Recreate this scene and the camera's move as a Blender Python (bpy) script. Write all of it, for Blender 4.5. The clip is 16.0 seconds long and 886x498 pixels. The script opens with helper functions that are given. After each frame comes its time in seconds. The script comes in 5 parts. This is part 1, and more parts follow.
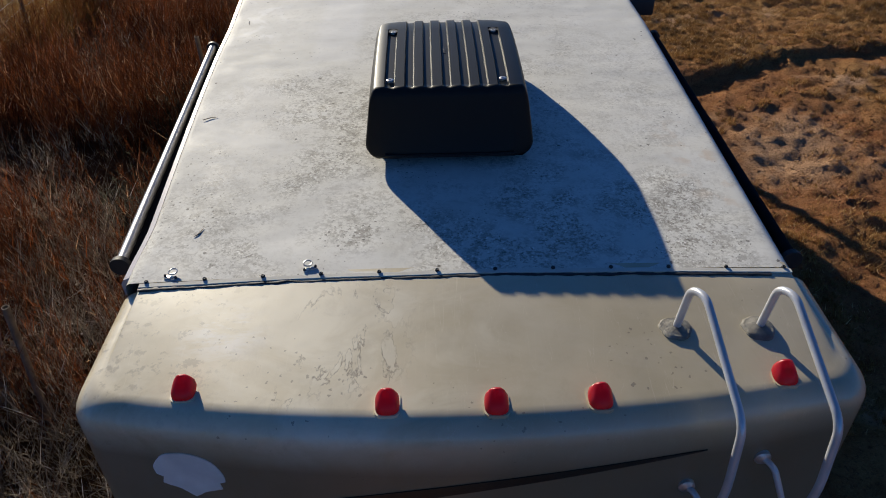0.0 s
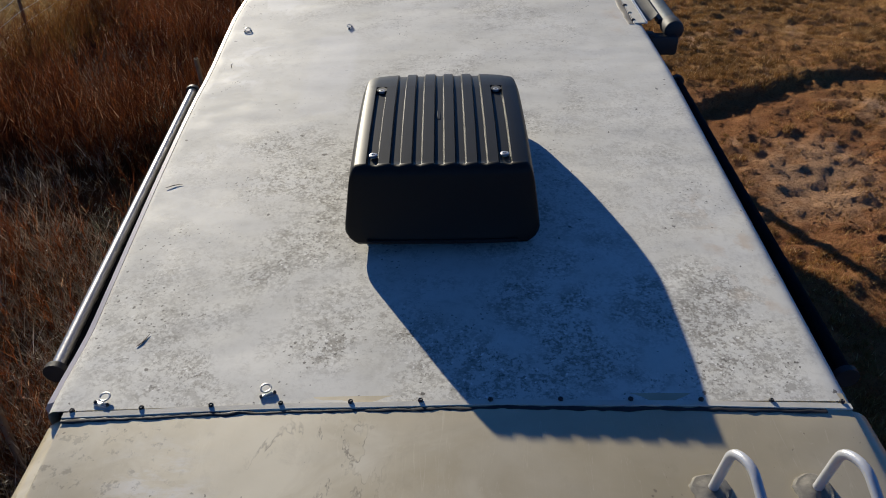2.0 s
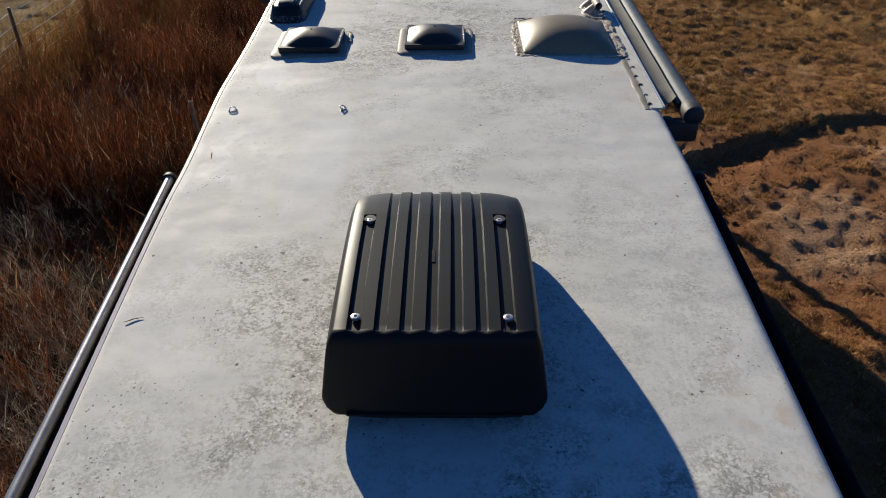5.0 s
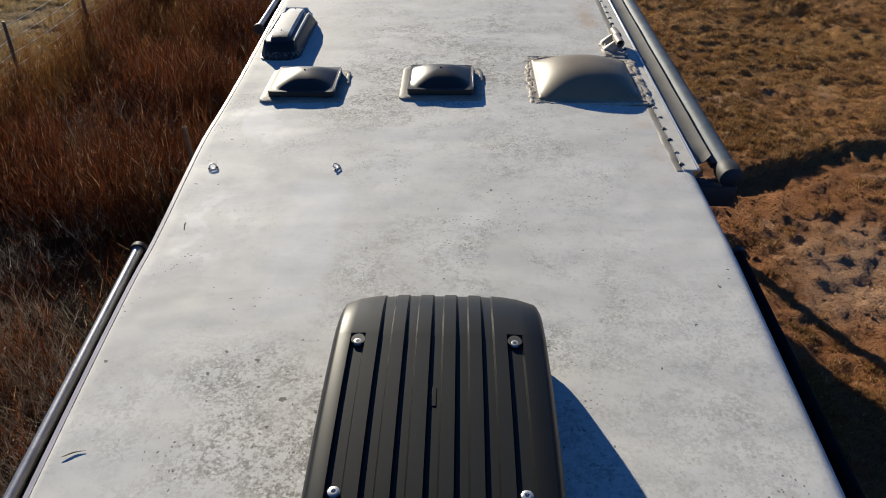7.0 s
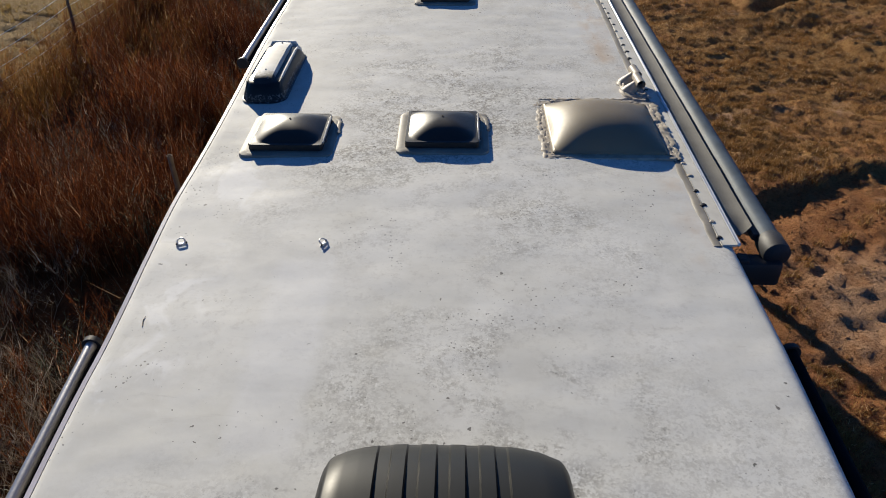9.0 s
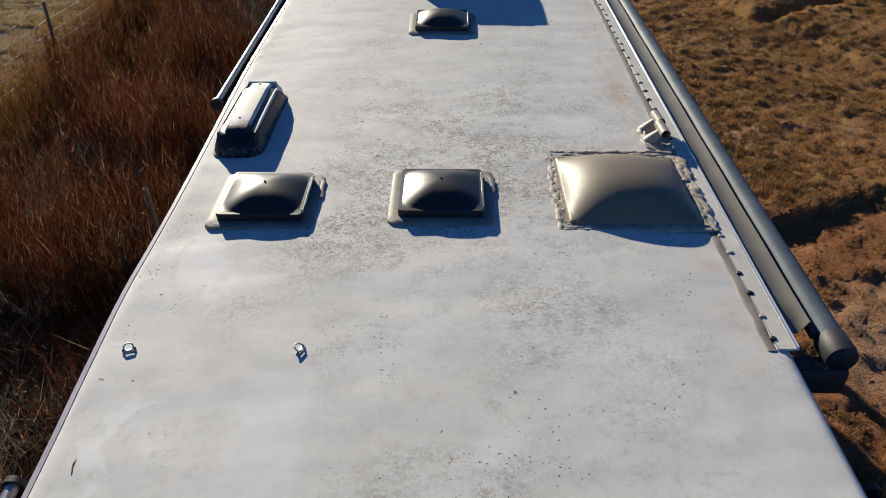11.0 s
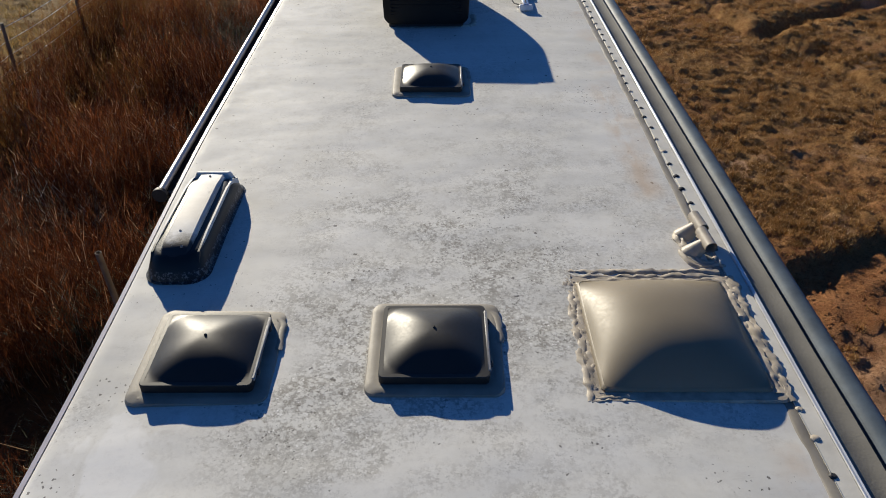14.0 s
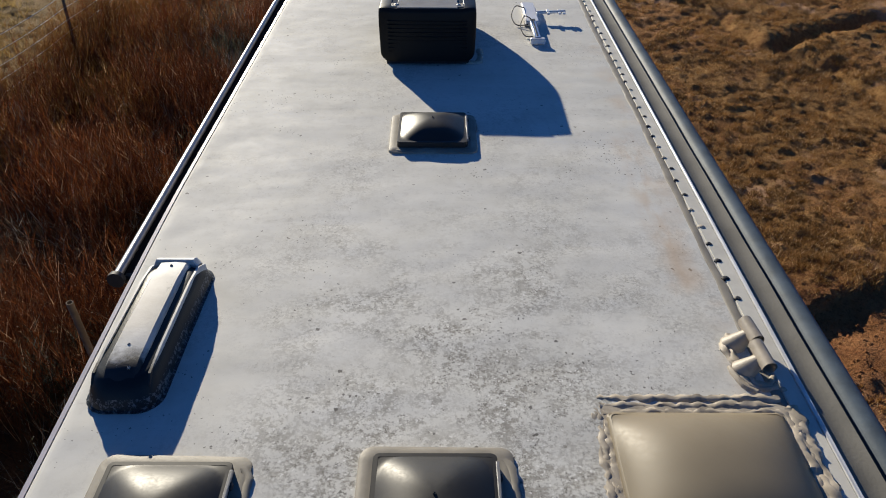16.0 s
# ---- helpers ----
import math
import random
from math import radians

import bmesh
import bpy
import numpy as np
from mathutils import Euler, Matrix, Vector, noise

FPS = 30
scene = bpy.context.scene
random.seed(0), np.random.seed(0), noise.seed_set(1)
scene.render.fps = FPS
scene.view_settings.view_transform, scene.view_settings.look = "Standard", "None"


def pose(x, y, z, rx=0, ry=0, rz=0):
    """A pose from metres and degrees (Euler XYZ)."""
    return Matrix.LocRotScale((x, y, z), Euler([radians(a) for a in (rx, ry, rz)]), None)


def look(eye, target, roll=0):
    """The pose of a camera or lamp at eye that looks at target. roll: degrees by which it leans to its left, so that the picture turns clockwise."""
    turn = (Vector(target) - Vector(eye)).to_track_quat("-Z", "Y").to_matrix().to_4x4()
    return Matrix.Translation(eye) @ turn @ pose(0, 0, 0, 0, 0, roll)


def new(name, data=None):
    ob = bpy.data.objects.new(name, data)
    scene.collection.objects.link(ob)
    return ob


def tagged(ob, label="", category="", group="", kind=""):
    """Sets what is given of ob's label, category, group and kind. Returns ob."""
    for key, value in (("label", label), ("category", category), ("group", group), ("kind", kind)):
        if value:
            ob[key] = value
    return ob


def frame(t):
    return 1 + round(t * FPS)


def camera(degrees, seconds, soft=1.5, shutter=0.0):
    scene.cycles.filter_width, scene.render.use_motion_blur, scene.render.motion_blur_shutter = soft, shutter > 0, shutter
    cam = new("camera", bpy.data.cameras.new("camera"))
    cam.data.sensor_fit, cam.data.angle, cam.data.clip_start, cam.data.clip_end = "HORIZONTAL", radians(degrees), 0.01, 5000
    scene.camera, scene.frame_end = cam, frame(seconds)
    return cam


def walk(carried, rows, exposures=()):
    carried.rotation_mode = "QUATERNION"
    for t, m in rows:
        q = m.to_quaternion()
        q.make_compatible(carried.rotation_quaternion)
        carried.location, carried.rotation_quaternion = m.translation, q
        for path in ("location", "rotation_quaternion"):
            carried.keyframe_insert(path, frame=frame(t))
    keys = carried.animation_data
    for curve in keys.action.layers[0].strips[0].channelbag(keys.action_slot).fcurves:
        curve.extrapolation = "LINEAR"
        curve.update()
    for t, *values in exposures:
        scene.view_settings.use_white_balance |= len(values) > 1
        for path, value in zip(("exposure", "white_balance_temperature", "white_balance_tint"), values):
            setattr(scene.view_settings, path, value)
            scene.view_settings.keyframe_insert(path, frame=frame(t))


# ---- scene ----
cam = camera(62.0, 16.0, soft=1.0)
PATH = [
    (0, (-0.045, -1.975, 5.348), (-0.024, -0.382, 4.139), -1.0),
    (0.5, (-0.019, -1.84, 5.351), (0.002, -0.245, 4.145), -1.0),
    (1, (0.007, -1.705, 5.353), (0.031, -0.107, 4.152), -1.0),
    (1.5, (0.034, -1.565, 5.354), (0.043, 0.035, 4.155), -1.1),
    (2, (0.047, -1.423, 5.36), (0.032, 0.179, 4.163), -1.2),
    (2.5, (0.061, -1.279, 5.365), (0.017, 0.326, 4.172), -1.3),
    (3, (0.079, -1.127, 5.358), (0.031, 0.48, 4.168), -1.4),
    (3.5, (0.101, -0.983, 5.358), (0.049, 0.625, 4.171), -1.5),
    (4, (0.092, -0.965, 5.438), (0.058, 0.654, 4.264), -0.8),
    (4.2, (0.075, -0.958, 5.482), (0.06, 0.661, 4.31), -0.4),
    (6.5, (0.079, -0.389, 5.569), (0.039, 1.239, 4.408), -0.2),
    (7, (0.076, -0.242, 5.57), (0.038, 1.387, 4.41), -0.1),
    (7.5, (0.081, -0.097, 5.573), (0.043, 1.532, 4.412), -0.1),
    (8, (0.074, 0.067, 5.576), (0.036, 1.696, 4.416), -0.1),
    (8.5, (0.06, 0.213, 5.582), (0.021, 1.843, 4.424), -0.1),
    (9, (0.047, 0.373, 5.597), (0.011, 2.004, 4.439), -0.1),
    (11.5, (0.005, 1.2, 5.599), (-0.015, 2.833, 4.445), -0.0),
    (12, (-0.003, 1.365, 5.61), (-0.022, 2.998, 4.455), 0.0),
    (12.5, (-0.006, 1.531, 5.617), (-0.026, 3.165, 4.463), 0.0),
    (13, (-0.009, 1.709, 5.637), (-0.025, 3.341, 4.481), 0.1),
    (13.5, (-0.013, 1.881, 5.647), (-0.012, 3.513, 4.49), 0.1),
    (14, (-0.017, 2.038, 5.654), (-0.007, 3.67, 4.498), 0.1),
    (14.5, (-0.016, 2.211, 5.661), (-0.005, 3.843, 4.506), 0.2),
    (15, (-0.025, 2.384, 5.675), (-0.014, 4.017, 4.519), 0.2),
    (15.5, (-0.03, 2.562, 5.682), (-0.024, 4.194, 4.526), 0.2),
    (16, (-0.02, 2.734, 5.687), (-0.014, 4.366, 4.53), 0.3),
]
EXPOSURES = [(0.0, 0.35), (3.5, 0.3), (4.2, 0.32), (6.5, 0.42), (9.0, 0.45), (12.5, 0.42), (16.0, 0.38)]
walk(cam, [(t, look(eye, target, roll)) for t, eye, target, roll in PATH], EXPOSURES)

# ---- world, sun ----
SUN_AZ = Vector((-0.443, 0.897, 0)).normalized()
SUN_EL = radians(18.0)
SUN_DIR = Vector((SUN_AZ.x * math.cos(SUN_EL), SUN_AZ.y * math.cos(SUN_EL), math.sin(SUN_EL)))
world = bpy.data.worlds.new("sky")
scene.world = world
world.use_nodes = True
wn = world.node_tree
sky = wn.nodes.new("ShaderNodeTexSky")
sky.sky_type = "NISHITA"
sky.sun_disc = False
sky.sun_elevation = SUN_EL
sky.ozone_density = 10.0
sky.dust_density = 0.0
sky.altitude = 2200
sky.sun_rotation = math.atan2(SUN_AZ.x, SUN_AZ.y)
wn.links.new(sky.outputs[0], wn.nodes["Background"].inputs[0])
wn.nodes["Background"].inputs[1].default_value = 0.074
sun = new("sun", bpy.data.lights.new("sun", "SUN"))
sun.data.energy = 5.0
sun.data.angle = radians(0.55)
sun.data.color = (1.0, 0.91, 0.735)
sun.matrix_world = look(SUN_DIR * 50, (0, 0, 0))


# ---- material helpers ----
class Nodes:
    def __init__(self, name):
        self.mat = bpy.data.materials.new(name)
        self.mat.use_nodes = True
        self.tree = self.mat.node_tree
        self.bsdf = self.tree.nodes["Principled BSDF"]
        self.coord = self.tree.nodes.new("ShaderNodeTexCoord").outputs["Object"]

    def add(self, kind, **values):
        node = self.tree.nodes.new(kind)
        for key, value in values.items():
            if key == "blend_type":
                node.blend_type = value
            elif key == "operation":
                node.operation = value
            elif key == "data_type":
                node.data_type = value
            elif key == "feature":
                node.feature = value
        return node

    def link(self, a, b):
        self.tree.links.new(a, b)

    def stretch(self, sx, sy, sz, source=None):
        m = self.add("ShaderNodeMapping")
        m.inputs["Scale"].default_value = (sx, sy, sz)
        self.link(source or self.coord, m.inputs["Vector"])
        return m.outputs[0]

    def noise(self, scale, detail=4, rough=0.55, source=None, distort=0.0):
        n = self.add("ShaderNodeTexNoise")
        n.inputs["Scale"].default_value = scale
        n.inputs["Detail"].default_value = detail
        n.inputs["Roughness"].default_value = rough
        n.inputs["Distortion"].default_value = distort
        self.link(source or self.coord, n.inputs["Vector"])
        return n.outputs["Fac"]

    def cells(self, scale, source=None, randomness=1.0):
        n = self.add("ShaderNodeTexVoronoi")
        n.inputs["Scale"].default_value = scale
        n.inputs["Randomness"].default_value = randomness
        self.link(source or self.coord, n.inputs["Vector"])
        return n

    def warp(self, amount, scale, source=None):
        """Coordinates pushed about by noise, so that cells lose their round shape."""
        n = self.add("ShaderNodeTexNoise")
        n.inputs["Scale"].default_value = scale
        n.inputs["Detail"].default_value = 3
        self.link(source or self.coord, n.inputs["Vector"])
        off = self.add("ShaderNodeVectorMath", operation="MULTIPLY_ADD")
        off.inputs[1].default_value = (amount,) * 3
        self.link(n.outputs["Color"], off.inputs[0])
        self.link(source or self.coord, off.inputs[2])
        return off.outputs[0]

    def ramp(self, value, *stops):
        r = self.add("ShaderNodeValToRGB")
        e = r.color_ramp.elements
        while len(e) < len(stops):
            e.new(0.5)
        for el, (p, c) in zip(e, stops):
            el.position = p
            el.color = (c, c, c, 1) if isinstance(c, (int, float)) else (*c, 1)
        self.link(value, r.inputs[0])
        return r.outputs[0]

    def mix(self, fac, a, b, blend="MIX"):
        m = self.add("ShaderNodeMix", data_type="RGBA", blend_type=blend)
        for socket, value in ((m.inputs[0], fac), (m.inputs[6], a), (m.inputs[7], b)):
            if isinstance(value, (int, float)):
                socket.default_value = value
            elif isinstance(value, tuple):
                socket.default_value = (*value, 1)
            else:
                self.link(value, socket)
        return m.outputs[2]

    def math(self, op, a, b=0.0, c=0.0):
        m = self.add("ShaderNodeMath", operation=op)
        for socket, value in zip(m.inputs, (a, b, c)):
            if isinstance(value, (int, float)):
                socket.default_value = value
            else:
                self.link(value, socket)
        return m.outputs[0]

    def xyz(self):
        s = self.add("ShaderNodeSeparateXYZ")
        self.link(self.coord, s.inputs[0])
        return s.outputs

    def box(self, x0, x1, y0, y1, soft=0.05, wobble=0.0):
        """1 inside a rectangle of the plan, fading over soft metres."""
        x, y, _ = self.xyz()
        if wobble:
            n = self.math("MULTIPLY", self.math("SUBTRACT", self.noise(6, 3), 0.5), wobble)
            x, y = self.math("ADD", x, n), self.math("ADD", y, n)
        out = None
        for v, a, s in ((x, x0, 1), (x, x1, -1), (y, y0, 1), (y, y1, -1)):
            d = self.math("DIVIDE", self.math("MULTIPLY", self.math("SUBTRACT", v, a), s), soft)
            d = self.math("MINIMUM", self.math("MAXIMUM", self.math("ADD", d, 0.5), 0.0), 1.0)
            out = d if out is None else self.math("MULTIPLY", out, d)
        return out

    def set(self, colour=None, rough=None, metal=None, bump=None, strength=0.3, distance=0.01, spec=None):
        for name, value in (("Base Color", colour), ("Roughness", rough), ("Metallic", metal), ("Specular IOR Level", spec)):
            if value is None:
                continue
            if isinstance(value, (int, float)):
                self.bsdf.inputs[name].default_value = value
            elif isinstance(value, tuple):
                self.bsdf.inputs[name].default_value = (*value, 1)
            else:
                self.link(value, self.bsdf.inputs[name])
        if bump is not None:
            b = self.add("ShaderNodeBump")
            b.inputs["Strength"].default_value = strength
            b.inputs["Distance"].default_value = distance
            self.link(bump, b.inputs["Height"])
            self.link(b.outputs[0], self.bsdf.inputs["Normal"])
        return self.mat


def worn(name, colour, rough=0.5, metal=0.0, vary=0.25, scale=9.0, bump=0.15, dust_or_light=0.0, dust_colour=(0.45, 0.42, 0.37), spec=0.5):
    """A plain surface with grain, uneven colour and dusting at two scales."""
    n = Nodes(name)
    big, fine = n.noise(scale, 4), n.noise(scale * 14, 3)
    dark = tuple(c * (1 - vary) for c in colour)
    light = tuple(min(1, c * (1 + vary)) for c in colour)
    col = n.mix(n.ramp(big, (0.3, 0.0), (0.7, 1.0)), dark, light)
    col = n.mix(n.math("MULTIPLY", fine, 0.25), col, dark)
    if dust_or_light:
        col = n.mix(n.math("MULTIPLY", n.ramp(n.noise(scale * 0.6, 5, 0.65), (0.4, 0.0), (0.75, 1.0)), dust_or_light), col, dust_colour)
    r = n.math("ADD", n.math("MULTIPLY", fine, 0.2), rough - 0.1)
    return n.set(col, r, metal, fine, bump, 0.004, spec)


def roof_material():
    n = Nodes("weathered roof membrane")
    big = n.noise(1.3, 6, 0.6, distort=0.6)
    mid = n.noise(5.0, 6, 0.65)
    streak = n.noise(3.2, 4, 0.6, n.stretch(0.8, 1.5, 1))
    col = n.mix(n.ramp(big, (0.35, 0.0), (0.68, 1.0)), (0.625, 0.615, 0.56), (0.715, 0.705, 0.655))
    col = n.mix(n.math("MULTIPLY", n.ramp(streak, (0.42, 0.0), (0.7, 1.0)), 0.25), col, (0.80, 0.795, 0.76))
    col = n.mix(n.math("MULTIPLY", n.ramp(mid, (0.48, 0.0), (0.66, 1.0)), 0.20), col, (0.50, 0.475, 0.41))
    # crossways bands where the coating was rolled on
    bands = n.noise(1.6, 4, 0.6, n.stretch(0.25, 2.6, 1), 0.3)
    col = n.mix(n.math("MULTIPLY", n.ramp(bands, (0.50, 0.0), (0.68, 1.0)), 0.16), col, (0.53, 0.515, 0.47))
    # fine mottling
    col = n.mix(n.math("MULTIPLY", n.ramp(n.noise(30, 5, 0.72), (0.52, 0.0), (0.66, 1.0)), n.ramp(n.noise(1.7, 3), (0.38, 0.05), (0.65, 0.42))), col, (0.42, 0.40, 0.36))
    # chalky coating flaked off the grey base in patches
    patch = n.ramp(n.noise(1.15, 5, 0.62, n.stretch(1, 0.9, 1), 0.8), (0.52, 0.0), (0.66, 1.0))
    near = n.math("MAXIMUM", n.box(-1.0, 0.35, -0.15, 1.6, 0.6, 0.6), n.math("MULTIPLY", n.box(0.05, 1.0, -0.15, 0.65, 0.4, 0.4), 1.5))
    ahead = n.box(-0.35, 0.55, 1.70, 2.45, 0.35, 0.4)
    middle = n.box(-0.55, 1.0, 4.0, 5.5, 0.9, 0.8)
    between = n.box(-0.8, 0.7, 3.0, 4.1, 0.6, 0.6)
    side = n.box(0.3, 1.2, 0.8, 2.3, 0.5, 0.5)
    soft = n.ramp(n.noise(2.3, 5, 0.65, distort=0.5), (0.40, 0.0), (0.60, 1.0))
    worn_area = n.math("ADD", n.math("MULTIPLY", patch, 0.40), n.math("MULTIPLY", n.math("ADD", n.math("ADD", near, n.math("ADD", middle, n.math("MULTIPLY", between, 0.6))), n.math("ADD", n.math("MULTIPLY", side, 0.35), n.math("MULTIPLY", ahead, 1.0))), soft))
    worn_area = n.math("MINIMUM", worn_area, 1.0)
    chips = n.ramp(n.math("ADD", n.math("MULTIPLY", n.noise(70, 4, 0.75), 0.6), n.math("MULTIPLY", n.noise(17, 4, 0.7), 0.4)), (0.47, 0.0), (0.55, 1.0))
    base = n.mix(n.ramp(n.noise(110, 3), (0.35, 0.0), (0.7, 1.0)), (0.24, 0.225, 0.195), (0.40, 0.38, 0.335))
    col = n.mix(n.math("MULTIPLY", n.math("MULTIPLY", chips, worn_area), 0.92), col, base)
    ragged = n.warp(0.022, 55)
    fl = n.cells(58, ragged)
    flakes = n.math("MULTIPLY", n.ramp(fl.outputs["Distance"], (0.14, 1.0), (0.30, 0.0)), n.ramp(fl.outputs["Color"], (0.40, 0.0), (0.6, 1.0)))
    col = n.mix(n.math("MULTIPLY", n.math("MULTIPLY", flakes, worn_area), 0.95), col, (0.86, 0.85, 0.81))
    # dark crumbs in the worn parts
    pits = n.ramp(n.noise(46, 4, 0.8), (0.59, 0.0), (0.64, 1.0))
    col = n.mix(n.math("MULTIPLY", n.math("MULTIPLY", pits, worn_area), 0.85), col, (0.15, 0.14, 0.12))
    # small dark specks of dirt and mildew, uneven in size and spread
    v = n.cells(17, n.warp(0.03, 48))
    size = n.ramp(n.noise(2.2, 3), (0.36, 0.05), (0.62, 1.0))
    speck = n.math("LESS_THAN", v.outputs["Distance"], n.math("MULTIPLY", n.math("MULTIPLY", size, n.ramp(v.outputs["Color"], (0.30, 0.0), (0.85, 1.0))), 0.15))
    v2 = n.cells(44, n.warp(0.015, 90))
    speck2 = n.math("LESS_THAN", v2.outputs["Distance"], n.math("MULTIPLY", n.ramp(n.noise(3.1, 4), (0.48, 0.0), (0.66, 1.0)), 0.19))
    col = n.mix(n.math("MULTIPLY", n.math("MAXIMUM", speck, speck2), 0.8), col, (0.085, 0.078, 0.07))
    # thin crossways scuffs
    smear = n.ramp(n.noise(9, 6, 0.75, n.stretch(0.4, 1.7, 1), 0.6), (0.60, 0.0), (0.72, 1.0))
    col = n.mix(n.math("MULTIPLY", smear, 0.28), col, (0.34, 0.315, 0.275))
    # rust-coloured stains along the kerb side
    rust = n.math("MULTIPLY", n.box(1.0, 1.2, 0.4, 1.1, 0.12, 0.35), n.ramp(n.noise(9, 4), (0.54, 0.0), (0.66, 0.7)))
    rust2 = n.math("MULTIPLY", n.box(0.985, 1.095, 5.2, 6.6, 0.10, 0.14), n.ramp(n.noise(9, 4, 0.6, n.stretch(1, 0.35, 1)), (0.36, 0.0), (0.58, 1.0)))
    rust3 = n.math("MULTIPLY", n.box(1.06, 1.20, 2.9, 8.6, 0.10, 0.10), n.ramp(n.noise(4, 5, 0.6), (0.46, 0.0), (0.66, 0.6)))
    col = n.mix(n.math("MULTIPLY", n.math("MAXIMUM", n.math("MAXIMUM", rust, rust2), rust3), 0.6), col, (0.55, 0.40, 0.26))
    # a repainted strip
    paint = n.math("MULTIPLY", n.box(-0.70, -0.46, 1.85, 2.9, 0.05, 0.08), 0.30)
    col = n.mix(paint, col, (0.80, 0.80, 0.79))
    # white smears near the road-side edge
    smears = n.math("MULTIPLY", n.box(-1.27, -0.90, 1.5, 3.75, 0.15, 0.3), n.ramp(n.noise(4.2, 4, 0.6, n.stretch(1.2, 0.8, 1), 0.6), (0.54, 0.0), (0.62, 1.0)))
    col = n.mix(n.math("MULTIPLY", smears, 0.42), col, (0.88, 0.88, 0.86))
    gloss = n.math("MULTIPLY", n.box(-1.35, -0.70, -0.1, 12, 0.25, 0.3), n.ramp(n.noise(5.5, 4, 0.6), (0.50, 0.0), (0.66, 0.06)))
    rough = n.math("SUBTRACT", n.math("ADD", n.math("MULTIPLY", mid, 0.2), 0.64), gloss)
    relief = n.math("ADD", n.math("MULTIPLY", n.noise(3.4, 3, 0.5, n.stretch(0.8, 1.3, 1)), 1.0), n.math("ADD", n.math("MULTIPLY", n.noise(60, 3), 0.08), n.math("MULTIPLY", n.math("MULTIPLY", chips, worn_area), -0.06)))
    return n.set(col, rough, 0.0, relief, 0.16, 0.02, 0.20)


def cap_material():
    n = Nodes("tan fibreglass")
    big = n.noise(2.4, 5, 0.6)
    col = n.mix(n.ramp(big, (0.35, 0.0), (0.68, 1.0)), (0.48, 0.405, 0.25), (0.66, 0.57, 0.385))
    chalk = n.ramp(n.noise(1.6, 5, 0.65, n.stretch(0.8, 1.2, 1), 0.7), (0.48, 0.0), (0.66, 1.0))
    col = n.mix(n.math("MULTIPLY", chalk, 0.35), col, (0.72, 0.66, 0.52))
    blotch = n.math("MULTIPLY", n.box(-1.2, 0.25, -0.75, 0.02, 0.5, 0.5), n.ramp(n.noise(3.1, 5, 0.62, n.stretch(1, 1.4, 1), 0.8), (0.44, 0.0), (0.60, 1.0)))
    col = n.mix(n.math("MULTIPLY", blotch, 0.5), col, (0.82, 0.755, 0.585))
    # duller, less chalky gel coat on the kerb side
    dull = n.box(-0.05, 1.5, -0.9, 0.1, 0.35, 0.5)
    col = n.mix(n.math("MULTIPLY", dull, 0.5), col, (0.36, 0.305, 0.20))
    # a peeling edge: the rim of a patch of lost clear coat
    island = n.noise(4.2, 5, 0.62, n.stretch(1.7, 0.8, 1), 0.4)
    rim = n.ramp(island, (0.498, 0.0), (0.512, 1.0), (0.526, 0.0))
    inside = n.ramp(island, (0.51, 0.0), (0.53, 1.0))
    where = n.box(-0.48, -0.16, -0.52, -0.08, 0.10, 0.2)
    col = n.mix(n.math("MULTIPLY", n.math("MULTIPLY", inside, where), 0.28), col, (0.74, 0.69, 0.56))
    pale = n.math("MULTIPLY", n.box(-0.86, -0.62, -0.36, -0.16, 0.10, 0.25), n.ramp(n.noise(8, 5, 0.7, n.stretch(0.6, 1.6, 1)), (0.46, 0.0), (0.56, 1.0)))
    col = n.mix(n.math("MULTIPLY", pale, 0.6), col, (0.80, 0.78, 0.72))
    col = n.mix(n.math("MULTIPLY", n.math("MULTIPLY", rim, where), n.ramp(n.noise(24, 3), (0.40, 0.15), (0.56, 0.9))), col, (0.18, 0.145, 0.10))
    grime = n.ramp(n.noise(14, 6, 0.75, n.stretch(1, 0.6, 1), 0.4), (0.55, 0.0), (0.70, 1.0))
    col = n.mix(n.math("MULTIPLY", grime, 0.18), col, (0.30, 0.235, 0.14))
    scratch = n.ramp(n.noise(5, 3, 0.5, n.stretch(3.0, 0.25, 1), 1.6), (0.496, 0.0), (0.5, 1.0), (0.504, 0.0))
    col = n.mix(n.math("MULTIPLY", scratch, 0.22), col, (0.80, 0.74, 0.58))
    pock = n.cells(30, n.warp(0.02, 60))
    col = n.mix(n.math("MULTIPLY", n.math("LESS_THAN", pock.outputs["Distance"], n.math("MULTIPLY", n.ramp(n.noise(2.6, 3), (0.48, 0.0), (0.66, 1.0)), 0.16)), 0.6), col, (0.14, 0.11, 0.075))
    spots = n.ramp(n.noise(26, 5, 0.7), (0.56, 0.0), (0.62, 1.0))
    side = n.box(-1.2, -0.7, -0.5, 0.0, 0.2, 0.3)
    col = n.mix(n.math("MULTIPLY", n.math("MULTIPLY", spots, side), 0.42), col, (0.15, 0.12, 0.08))
    # rear face coloured darker and browner downwards, to match its shaded look
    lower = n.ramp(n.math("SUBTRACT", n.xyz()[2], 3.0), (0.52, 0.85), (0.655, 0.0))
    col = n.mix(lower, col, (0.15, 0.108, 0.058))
    rough = n.math("ADD", n.math("MULTIPLY", n.noise(6, 4), 0.24), 0.32)
    n.bsdf.inputs["Coat Weight"].default_value = 0.5
    n.bsdf.inputs["Coat Roughness"].default_value = 0.1
    return n.set(col, rough, 0.0, n.math("ADD", n.noise(3, 3), n.math("MULTIPLY", n.noise(80, 2), 0.04)), 0.12, 0.02, 0.9)


